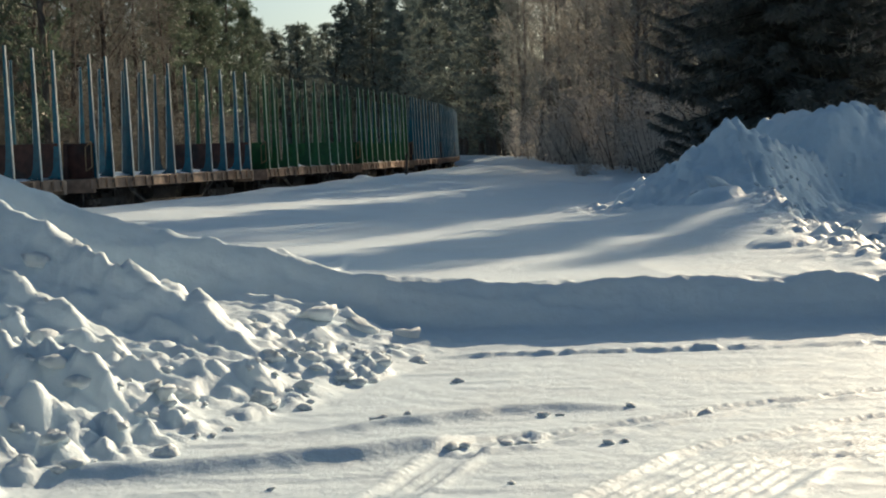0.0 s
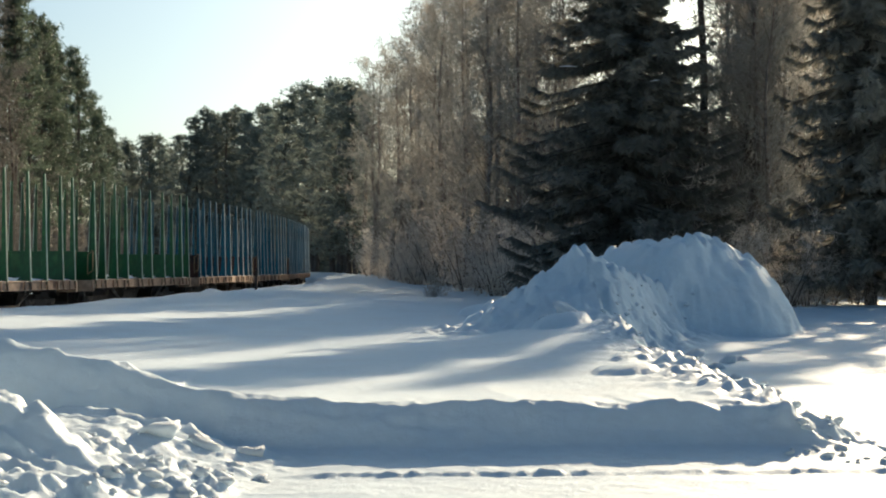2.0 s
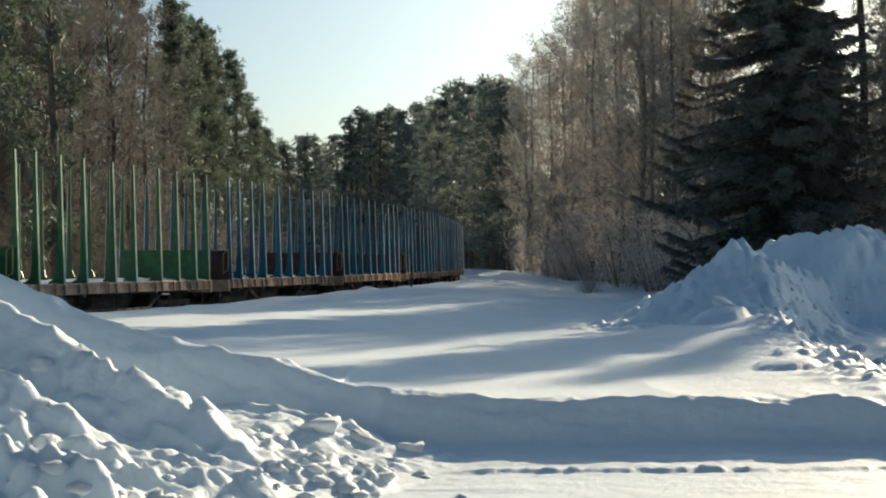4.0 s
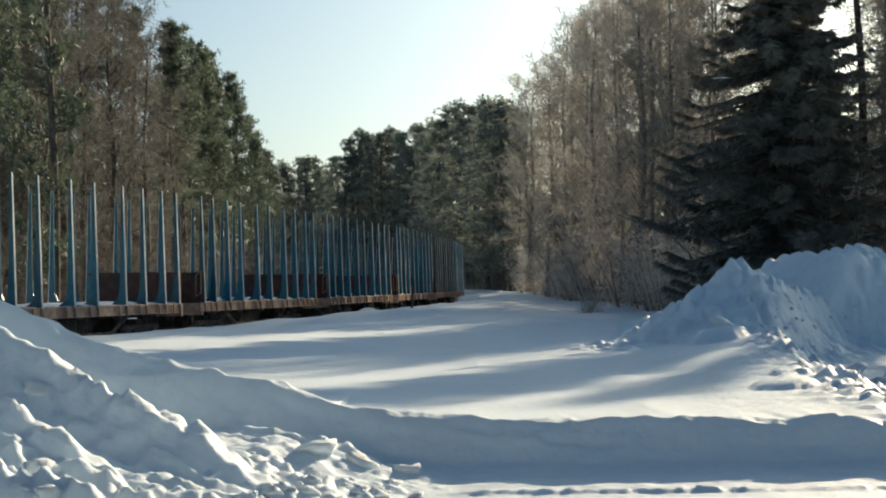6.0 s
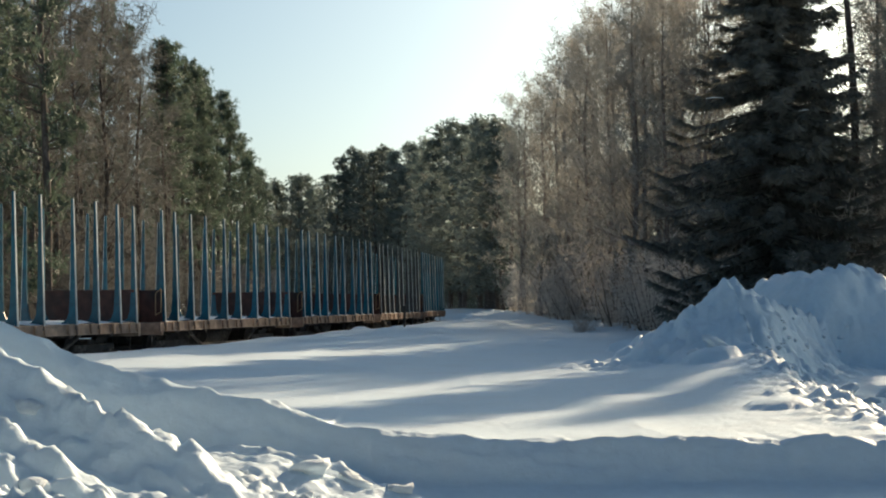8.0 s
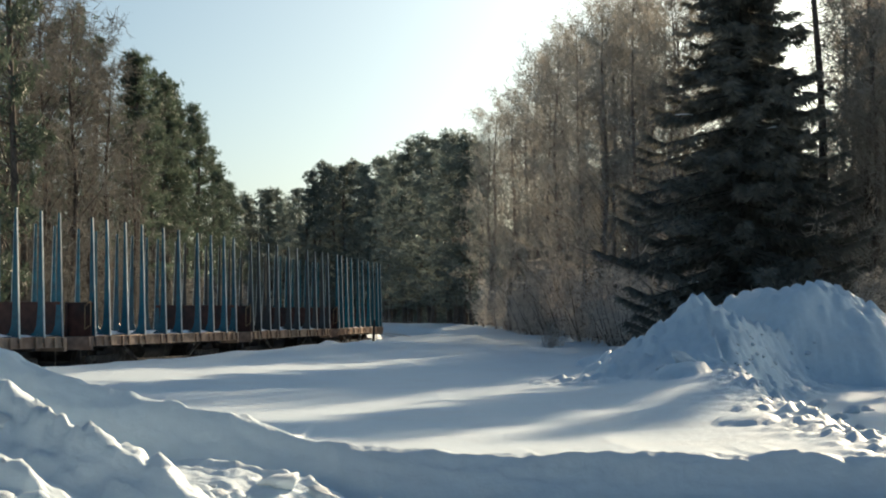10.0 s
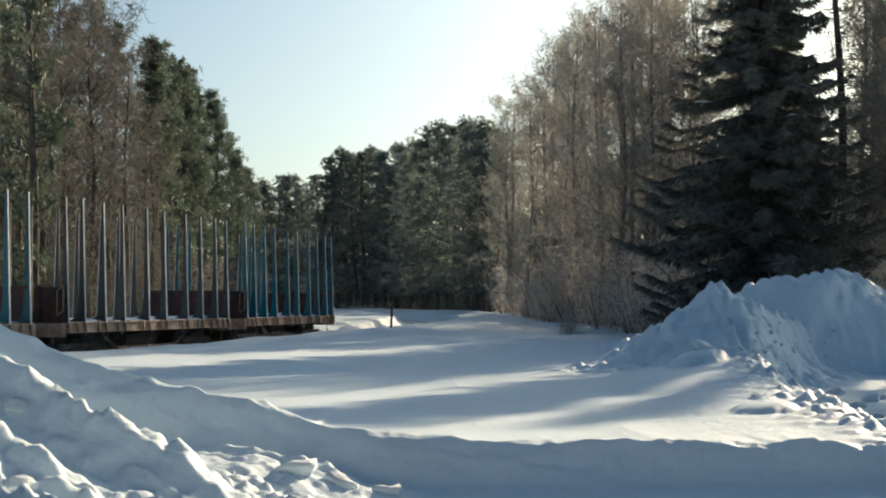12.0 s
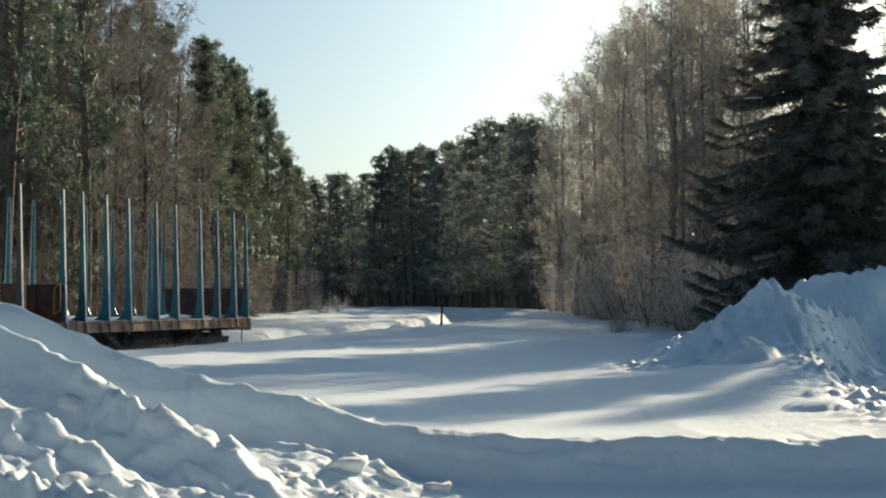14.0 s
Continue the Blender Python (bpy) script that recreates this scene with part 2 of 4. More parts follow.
def pressed(x, y):
    """Depth of the wheel tracks at x, y: grooved bands with notched lips."""
    out = np.zeros_like(x)
    sel = (x > -0.9) & (x < 7) & (y > 6.2) & (y < 10.9)
    if not sel.any():
        return out
    qx, qy = x[sel], y[sel]
    z = np.zeros_like(qx)
    for k, (tx, ty, wide) in enumerate(TRACKS):
        d, al = line_dist(qx, qy, tx, ty)
        on = step(-0.01, 0.02, d) * (1 - step(wide - 0.03, wide + 0.03, d)) * step(0.02, 0.2, al)
        chev = np.sin((al + np.abs(((d / 0.22) % 1) - 0.5) * 0.22) * 2 * math.pi / 0.085)
        rib = np.sin(d * 2 * math.pi / 0.085)
        soft = step(0.30, 0.62, vnoise(qx / 0.5, qy / 0.35, 68 + k))
        z = z + on * (-0.016 + (0.011 * rib + 0.003 * chev) * (0.35 + 0.65 * soft) + 0.010 * fbm(qx / 0.09, qy / 0.09, 66 + k, 3))
        notch = 0.45 + 0.55 * np.sin(al * 2 * math.pi / 0.085)
        z = z + np.exp(-((d + 0.025) / 0.022) ** 2) * (0.015 * notch) * step(0.02, 0.2, al)
        z = z + np.exp(-((d - wide - 0.04) / 0.04) ** 2) * 0.016 * (0.5 + vnoise(qx / 0.12, qy / 0.12, 69))
    out[sel] = z
    return out


def height(x, y):
    rho = np.hypot(x - ARC_CX, y - ARC_CY)
    off = rho - (ARC_R - HALF_W)
    # open field and forest floor
    field = 0.36 + 0.16 * fbm(x / 9, y / 16, 3, 3) + 0.05 * fbm(x / 2.2, y / 3.5, 5, 3)
    field = field + 0.16 * step(60, 140, y) * (1 + np.sin(y / 7 + x / 5) * 0.5)
    field = field + 0.30 * np.exp(-((off - 6.5) / 2.2) ** 2) * step(30, 55, y) * (0.7 + 0.8 * fbm(x / 6, y / 9, 8, 2))
    field = field + 0.13 * step(38, 60, y) * (1 - np.abs(2 * vnoise(x / 4.5 + 0.1 * y, y / 10, 14) - 1)) ** 3
    field = field + 0.03 * (1 - np.abs(2 * vnoise(x / 1.6, y / 3.0, 15) - 1)) ** 2
    # cutting of the railway
    trench = step(1.7, 3.0, np.abs(off) + 0.25 * fbm(x / 1.7, y / 1.7, 11, 2))
    field = (RAIL_Z - 0.06) * (1 - trench) + field * trench
    # near field edge slopes up a little towards the crest
    crest = np.interp(x, CREST_X, CREST_Z) + 0.05 * fbm(x / 0.5, x * 0 + 5.0, 19, 4) + 0.03 * fbm(x / 0.11, x * 0 + 3.0, 20, 3)
    wall_y = 13.55 + 0.10 * fbm(x / 0.9, x * 0 + 2.0, 21, 3)
    back = np.clip(y - wall_y, 0, None)
    field = field + (crest - field) * np.exp(-(back / np.where(crest > 0.6, 1.9, 0.9)) ** 1.5)
    # the right end of the field: a ploughed windrow above the yard
    edge = np.interp(y, [12, 13, 17, 23, 27, 31, 37], [4.75, 4.8, 4.9, 5.4, 6.2, 7.5, 12.0]) + 0.25 * fbm(x / 2, y / 1.1, 31, 3)
    yard = 0.02 + 0.05 * fbm(x / 3, y / 3, 33, 3) + 0.22 * step(18, 40, y) + 0.02 * fbm(x / 0.4, y / 0.6, 35, 3)
    right = step(-0.15, 0.75, x - edge)
    rim = np.where(x < edge - 0.35, np.exp(-(np.abs(x - edge + 0.35) / 1.5) ** 1.4), np.exp(-((x - edge + 0.35) / 0.5) ** 2)) * step(13.2, 15.0, y) * (1 - step(32, 36, y))
    field = field + rim * (0.10 + 0.26 * step(16, 25, y))
    yard_on = right * (1 - step(42, 52, y) * 0.7)
    z = field * (1 - yard_on) + yard * yard_on
    rough = np.exp(-((x - edge - 0.15) / 0.75) ** 2) * step(12.6, 13.6, y) * (1 - step(33, 38, y))
    z = z + rough * (0.09 * lumps(x, y, 0.40, 41, 0.45) + 0.11 * lumps(x + 3, y, 0.24, 45, 0.55) + 0.10 * lumps(x, y, 0.15, 48, 0.6) + 0.24 * fbm(x / 0.4, y / 0.5, 49, 4))
    # wall of the bank and the road before it
    foot = 0.30 + 0.75 * np.clip(crest - 0.45, 0, 1)
    front = step(0, 1, (y - wall_y + foot + 0.05 * fbm(x / 0.3, y / 0.3, 23, 2)) / (foot + 0.12))
    front = np.clip(front + 0.10 * np.sin(front * math.pi) * fbm(x / 0.7, y * 0 + front * 4, 24, 3) * 2, 0, 1)
    z = z + front * np.exp(-((y - wall_y - 0.05) / 0.25) ** 2) * (0.10 * fbm(x / 0.6, y / 0.15, 25, 4) + 0.03 * fbm(x / 0.12, y / 0.1, 27, 3) + 0.03 * ridged(x / 0.45, y / 0.25, 28))
    road = 0.012 * fbm(x / 0.8, y / 0.5, 51, 3) + 0.006 * fbm(x / 0.12, y / 0.1, 53, 2)
    toe = 0.14 * np.exp(-np.clip(wall_y - 0.2 - y, 0, None) / 0.35) * (1 - right)
    crumbs = np.exp(-((y - 12.22 - 0.08 * fbm(x / 0.6, x * 0, 57, 2)) / 0.06) ** 2) * (0.016 + 0.05 * vnoise(x / 0.07, y / 0.07, 58) * vnoise(x / 0.35, y / 0.3, 59)) * step(-0.2, 0.6, x)
    road = road + toe + crumbs
    # lip left by the plough
    lip_y = np.interp(x, [-2.5, -1.56, -0.68, 0.12, 0.5], [7.8, 7.98, 8.2, 8.52, 8.8])
    road = road + 0.075 * np.exp(-((y - lip_y - 0.06 * fbm(x / 0.4, y / 0.4, 61, 2)) / 0.13) ** 2) * (1 - step(0.0, 0.5, x)) * step(-3.5, -1.8, x)
    road = road + 0.05 * np.exp(-((y - lip_y - 0.85 - 0.1 * fbm(x / 0.5, y / 0.5, 63, 2)) / 0.10) ** 2) * (1 - step(0.8, 1.6, x)) * step(-1.0, 0.0, x)
    road = road + pressed(x, y)
    # thin wind crusts on the road
    road = road + 0.006 * step(0.66, 0.82, vnoise(x / 0.55, y / 0.14, 151))
    z = z * front + road * (1 - front)
    face = 4 * front * (1 - front)
    z = z + face * (0.20 * fbm(x / 0.7, y / 0.5, 161, 3) + 0.10 * fbm(x / 0.22, y / 0.2, 163, 3) + 0.10 * lumps(x, y, 0.4, 165, 0.35)) * (0.35 + 0.65 * step(0.5, 0.9, crest))
    z = z + step(0.8, 1.0, front) * np.exp(-(np.clip(y - wall_y, 0, None) / 0.5) ** 2) * (0.05 * fbm(x / 0.35, y / 0.3, 167, 3) + 0.03 * lumps(x, y, 0.2, 168, 0.4)) * step(0.5, 0.8, crest)
    # ploughed heap on the roadside
    dn = (x - 0.27) * -0.917 + (y - 12.2) * 0.398
    wob = dn + 0.30 * fbm(x / 1.1, y / 1.1, 71, 3)
    slope = np.where(wob < 4.5, 0.40 * wob, 1.8 + 0.05 * (wob - 4.5))
    yy = y + 0.16 * fbm(x / 0.7, y / 0.7, 73, 3)
    lobes = 0.0
    for rx0, ry0, ra, wid in RIDGES:
        q = (yy - np.interp(x, rx0, ry0)) / wid
        amp = np.interp(x, rx0, ra, right=0.0) * (0.8 + 0.5 * vnoise(x / 0.5, y / 0.8, 74))
        lobes = np.maximum(lobes, amp * np.where(q > 0, np.exp(-q * q * 2.0), np.exp(-np.abs(q) ** 1.6 * 2.6)))
    body = np.clip(wob / 0.7, 0, 1)
    heap = slope + lobes * body * 0.9 - 0.15 * body
    behind = yy - np.interp(x, RIDGES[0][0], RIDGES[0][1])
    cl = (0.35 + 0.65 * step(0.2, 0.5, vnoise(x / 0.7, y / 0.5, 77))) * np.clip(wob / 0.2, 0, 1) * (1 - 0.75 * step(1.6, 2.6, wob)) * (1 - 0.8 * step(11.9, 12.4, y - 0.2 * x))
    cl = cl * (1 - 0.6 * np.exp(-((behind + 0.50) / 0.38) ** 2))
    heap = heap + cl * (0.11 * lumps(x, y, 0.22, 85, 0.45) + 0.085 * lumps(x, y, 0.14, 89, 0.55) + 0.06 * lumps(x + 0.4, y, 0.09, 87, 0.6))
    heap = heap + (0.10 * fbm(x / 0.45, y / 0.30, 93, 4) + 0.08 * fbm(x / 0.14, y / 0.12, 95, 3)) * body
    heap = heap + 0.05 * (ridged(x / 0.40, y / 0.24 + 0.6 * x, 97) - 0.5) * body
    heap = heap * (1 - 0.55 * step(0.05, 1.3, behind) * step(-0.6, -2.4, x)) * (1 - step(13.0, 13.55, y))
    z = np.maximum(z, np.where(y < 13.55, heap, -1))
    # tall heap and its pointed spur behind the yard
    rx, ry = (x - 9.35) / 2.55, (y - 35.2) / 3.0
    rr = np.sqrt(np.abs(rx) ** 2.4 + np.abs(ry) ** 2.2) + 0.10 * fbm(x / 0.9, y / 0.9, 101, 3)
    rr = np.clip(rr, 0, None)
    top = 1.74 * np.clip(1 - rr ** 3.2, 0, 1) ** 0.85 * (1 - 0.05 * np.clip(rx, -0.7, 1))
    top = top * (1 + 0.04 * fbm(x / 0.5, y / 0.5, 103, 3)) + (top > 0.05) * (0.10 * lumps(x, y, 0.6, 105, 0.6) + 0.11 * lumps(x, y, 0.30, 109, 0.6) + 0.13 * fbm(x / 0.3, z * 2 + y / 0.3, 110, 4))
    sx, sy = x - 5.93, y - 29.2
    al2 = np.clip((sx * 0.5 + sy * 0.866) / 4.0, 0, 1)
    ddx = np.hypot(sx - al2 * 2.0, sy - al2 * 3.46)
    left_r = np.where(sx < 0, 2.6, 1.5)
    spur = (1.27 - 0.70 * al2) * np.clip(1 - ddx / left_r, 0, 1) ** 1.3 + 0.14 * fbm(x / 0.6, y / 0.6, 111, 3) * (ddx < left_r * 1.2)
    spur = spur + np.clip(1.35 - ddx / left_r, 0, 0.8) * (0.15 * lumps(x, y, 0.55, 113, 0.5) + 0.17 * lumps(x, y, 0.32, 117, 0.6) + 0.16 * lumps(x, y, 0.21, 119, 0.6) + 0.20 * fbm(x / 0.28, y / 0.28, 120, 3))
    z = z + np.maximum(top, np.clip(spur, 0, None))
    # single drifts on the field
    for px, py, pr, ph in ((5.8, 40.0, 0.75, 0.32), (4.0, 17.3, 0.34, 0.09), (4.9, 25.8, 0.45, 0.22), (-2.6, 68.0, 1.2, 0.22), (6.4, 24.5, 0.3, 0.16)):
        q = np.hypot(x - px, (y - py) * 0.6) / pr + 0.25 * fbm(x / 0.3, y / 0.3, 121, 2)
        z = z + ph * np.sqrt(np.clip(1 - q * q, 0, 1))
    return z


def spaced(stops):
    out = [stops[0][0]]
    for (a, d), (b, _) in zip(stops, stops[1:]):
        n = max(1, round((b - a) / d))
        out += [a + (b - a) * (i + 1) / n for i in range(n)]
    return np.array(out)


def build_ground():
    gx = spaced([(-3000, 500), (-500, 60), (-80, 6), (-20, 0.6), (-6, 0.09), (-3.2, 0.029), (3.6, 0.045), (7.2, 0.065), (12.5, 0.4), (22, 4), (80, 60), (500, 500), (3000, 1)])
    gy = spaced([(-3000, 500), (-500, 60), (-60, 8), (2, 0.5), (6.8, 0.029), (10.5, 0.035), (13.0, 0.025), (13.8, 0.06), (20, 0.10), (26, 0.09), (37.5, 0.4), (90, 1.5), (200, 8), (500, 500), (3000, 1)])
    X, Y = np.meshgrid(gx, gy)
    Z = height(X, Y)
    nx, ny = len(gx), len(gy)
    me = bpy.data.meshes.new("ground")
    co = np.stack([X, Y, Z], axis=-1).reshape(-1, 3)
    idx = np.arange(nx * ny).reshape(ny, nx)
    quads = np.stack([idx[:-1, :-1], idx[:-1, 1:], idx[1:, 1:], idx[1:, :-1]], axis=-1).reshape(-1, 4)
    me.vertices.add(len(co))
    me.vertices.foreach_set("co", co.ravel())
    me.loops.add(quads.size)
    me.loops.foreach_set("vertex_index", quads.ravel().astype(np.int32))
    me.polygons.add(len(quads))
    me.polygons.foreach_set("loop_start", np.arange(0, quads.size, 4, dtype=np.int32))
    me.polygons.foreach_set("use_smooth", np.ones(len(quads), dtype=bool))
    me.update(calc_edges=True)
    me.validate()
    me.materials.append(SNOW)
    ob = new("ground", me)
    tagged(ob, "snow-covered ground with ploughed banks, heaps and wheel tracks", "snow", kind="structure")
    return ob


ground = build_ground()


def ground_z(x, y):
    return float(height(np.array([float(x)]), np.array([float(y)]))[0])


def build_rail(name, offset):
    vs, fs = [], []
    prof = [(-0.035, 0), (0.035, 0), (0.035, -0.04), (0.01, -0.05), (0.01, -0.14), (0.07, -0.16), (-0.07, -0.16), (-0.01, -0.14), (-0.01, -0.05), (-0.035, -0.04)]
    n = len(prof)
    steps = [-190 + 5 * i for i in range(100)]
    for s in steps:
        for dx, dz in prof:
            x, y, a = on_arc(s, offset + dx)
            vs.append((x, y, RAIL_Z + dz))
    for i in range(len(steps) - 1):
        for j in range(n):
            k = (j + 1) % n
            fs.append((i * n + j, i * n + k, (i + 1) * n + k, (i + 1) * n + j))
    ob = link(name, vs, fs, RAILM)
    tagged(ob, "worn steel rail lying in packed snow", "rail", group="rails of the track", kind="structure")


build_rail("rail", -HALF_W - 0.76)
build_rail("rail", -HALF_W + 0.76)

# ---------------------------------------------------------------- trees


class Mesh:
    def __init__(self):
        self.v, self.f = [], []

    def tube(self, pts, rad, sides=5):
        base = len(self.v)
        for i, p in enumerate(pts):
            d = (pts[min(i + 1, len(pts) - 1)] - pts[max(i - 1, 0)]).normalized()
            u = d.orthogonal().normalized()
            w = d.cross(u)
            for k in range(sides):
                a = 2 * math.pi * k / sides
                self.v.append(p + (u * math.cos(a) + w * math.sin(a)) * rad[i])
        for i in range(len(pts) - 1):
            for k in range(sides):
                q = (k + 1) % sides
                self.f.append((base + i * sides + k, base + i * sides + q, base + (i + 1) * sides + q, base + (i + 1) * sides + k))

    def strip(self, a, b, width, rng, bend=0.1):
        """A slender, bent, two-piece twig."""
        d = b - a
        u = d.orthogonal().normalized()
        u = (Matrix.Rotation(rng.random() * 6.28, 3, d.normalized()) @ u) * width * 0.5
        m = (a + b) / 2 + Vector((rng.uniform(-1, 1), rng.uniform(-1, 1), rng.uniform(-1, 1))) * d.length * bend
        n = len(self.v)
        self.v += [a - u, a + u, m - u * 0.8, m + u * 0.8, b]
        self.f += [(n, n + 1, n + 3, n + 2), (n + 2, n + 3, n + 4)]

    def needle(self, a, d, length, width, rng):
        u = d.orthogonal().normalized()
        u = (Matrix.Rotation(rng.random() * 6.28, 3, d) @ u) * width * 0.5
        n = len(self.v)
        self.v += [a - u, a + u, a + d * length]
        self.f.append((n, n + 1, n + 2))


def rand_dir(rng, up=0.0):
    v = Vector((rng.gauss(0, 1), rng.gauss(0, 1), rng.gauss(0, 1) + up))
    return v.normalized()


def tree_thing(name, trunk, crown, bark, leaf, label, category, group, crown_name):
    root = new(name)
    root.empty_display_size = 0.3
    link("trunk", trunk.v, trunk.f, bark, root, smooth=True)
    link(crown_name, crown.v, crown.f, leaf, root)
    tagged(root, label, category, group=group)
    return root


def make_birch(seed, h=17.0, spread=2.6, low=0.12, nb=46, twig=None, name="birch_tree", label=""):
    rng = random.Random(seed)
    tr, cr = Mesh(), Mesh()
    n = 12
    lean = Vector((rng.uniform(-0.03, 0.03), rng.uniform(-0.03, 0.03), 0))
    pts = [Vector((0.12 * math.sin(i * 0.8 + seed), 0.12 * math.cos(i * 0.7 + seed), -0.4 + (h + 0.4) * i / n)) + lean * h * (i / n) for i in range(n + 1)]
    tr.tube(pts, [0.15 * (1 - i / n) ** 0.8 + 0.012 for i in range(n + 1)], 7)

    def at(z):
        f = max(0, min(n - 1e-6, (z + 0.4) / (h + 0.4) * n))
        i = int(f)
        return pts[i].lerp(pts[i + 1], f - i)
    for b in range(nb):
        k = low + (0.96 - low) * ((b + rng.random()) / nb) ** 0.9
        z = h * k
        p = at(z)
        a = rng.random() * 6.283
        ln = spread * (1.1 - k) ** 0.6 * rng.uniform(0.6, 1.2) + 0.5
        d = Vector((math.cos(a), math.sin(a), rng.uniform(0.7, 1.6))).normalized()
        q = [p]
        for i in range(4):
            d = (d + Vector((rng.uniform(-.2, .2), rng.uniform(-.2, .2), rng.uniform(-.1, .25)))).normalized()
            q.append(q[-1] + d * ln / 3.2)
        tr.tube(q, [0.035 * (1 - k) + 0.018, 0.02 * (1 - k) + 0.013, 0.012, 0.009, 0.004], 3)
        for t in range(11):
            f = 0.25 + 0.75 * rng.random()
            i = min(3, int(f * 4))
            c = q[i].lerp(q[i + 1], f * 4 - i)
            d2 = (d + rand_dir(rng) * 0.9).normalized()
            e = c + d2 * rng.uniform(0.5, 1.1)
            cr.strip(c, e, 0.022, rng)
            for u in range(5):
                g = c.lerp(e, rng.uniform(0.25, 1))
                d3 = (d2 * 0.5 + rand_dir(rng, -0.35) * 0.9).normalized()
                cr.strip(g, g + d3 * rng.uniform(0.3, 0.8), 0.034, rng, 0.15)
    return tree_thing(name, tr, cr, BIRCHBARK if twig is None else BARK, twig or TWIG, label or "bare birch tree with frosted grey-brown twigs standing in snow", "tree", name.replace("_tree", "s") + " along the clearing", "crown")


def make_bush(seed, h=4.0, twig=None):
    rng = random.Random(seed)
    tr, cr = Mesh(), Mesh()
    for s in range(8):
        a = rng.random() * 6.283
        d = Vector((math.cos(a) * 0.4, math.sin(a) * 0.4, 1)).normalized()
        q = [Vector((math.cos(a) * 0.2, math.sin(a) * 0.2, -0.4))]
        ln = h * rng.uniform(0.6, 1.05)
        for i in range(5):
            d = (d + Vector((rng.uniform(-.15, .15), rng.uniform(-.15, .15), 0.05))).normalized()
            q.append(q[-1] + d * (ln + 0.4) / 5)
        tr.tube(q, [0.035, 0.028, 0.02, 0.014, 0.009, 0.004], 3)
        for t in range(34):
            f = rng.uniform(0.12, 1)
            i = min(4, int(f * 5))
            c = q[i].lerp(q[i + 1], f * 5 - i)
            d2 = (d * 0.7 + rand_dir(rng) * 0.9).normalized()
            e = c + d2 * rng.uniform(0.3, 0.9)
            cr.strip(c, e, 0.018, rng)
            for u in range(4):
                g = c.lerp(e, rng.uniform(0.3, 1))
                cr.strip(g, g + (d2 * 0.6 + rand_dir(rng) * 0.8).normalized() * rng.uniform(0.2, 0.55), 0.026, rng)
    return tree_thing("bush", tr, cr, BARK, twig or FROST, "leafless frosted bush at the edge of the wood", "bush", "undergrowth of the wood", "crown")


def make_pine(seed, h=20.0, low=0.42, wide=2.6, dense=1.0, needle=None, stubs=14, tuft=15):
    rng = random.Random(seed)
    tr, cr = Mesh(), Mesh()
    n = 10
    pts = [Vector((0.2 * math.sin(i * 0.5 + seed), 0.2 * math.cos(i * 0.6 + seed), -0.4 + (h + 0.2) * i / n)) for i in range(n + 1)]
    tr.tube(pts, [0.20 * (1 - i / n) ** 0.7 + 0.02 for i in range(n + 1)], 7)

    def at(z):
        f = max(0, min(n - 1e-6, (z + 0.4) / (h + 0.2) * n))
        i = int(f)
        return pts[i].lerp(pts[i + 1], f - i)
    nb = int(44 * dense)
    for b in range(nb):
        k = low + (0.985 - low) * (b + rng.random()) / nb
        p = at(h * k)
        a = rng.random() * 6.283
        kk = (k - low) / (1 - low)
        ln = wide * (0.35 + 0.65 * math.sin(math.pi * min(1, 0.25 + kk * 0.7))) * (1.10 - kk ** 1.7) * rng.uniform(0.45, 1.25)
        d = Vector((math.cos(a), math.sin(a), rng.uniform(-0.15, 0.35) + 0.5 * kk)).normalized()
        q = [p]
        for i in range(3):
            d = (d + Vector((rng.uniform(-.25, .25), rng.uniform(-.25, .25), rng.uniform(-.05, .3)))).normalized()
            q.append(q[-1] + d * ln / 3)
        tr.tube(q, [0.05, 0.035, 0.02, 0.01], 3)
        for t in range(9):
            f = rng.uniform(0.3, 1.0)
            i = min(2, int(f * 3))
            c = q[i].lerp(q[i + 1], f * 3 - i) + Vector((rng.gauss(0, .34), rng.gauss(0, .34), rng.gauss(0.08, .18)))
            for u in range(tuft):
                v = rand_dir(rng, 0.35)
                cr.needle(c + v * 0.05 + rand_dir(rng) * 0.14, v, rng.uniform(0.22, 0.45), 1.275 / tuft, rng)
    for s in range(stubs):
        a = rng.random() * 6.283
        z = h * rng.uniform(0.12, low)
        p = at(z)
        e = p + Vector((math.cos(a), math.sin(a), rng.uniform(-0.3, 0.2))) * rng.uniform(0.4, 1.5)
        tr.tube([p, (p + e) / 2 + Vector((0, 0, 0.06)), e], [0.03, 0.018, 0.006], 3)
    return tree_thing("pine_tree", tr, cr, BARK, needle or NEEDLE, "tall pine with a bare trunk and dark needle clumps", "tree", "pines of the wood", "crown")


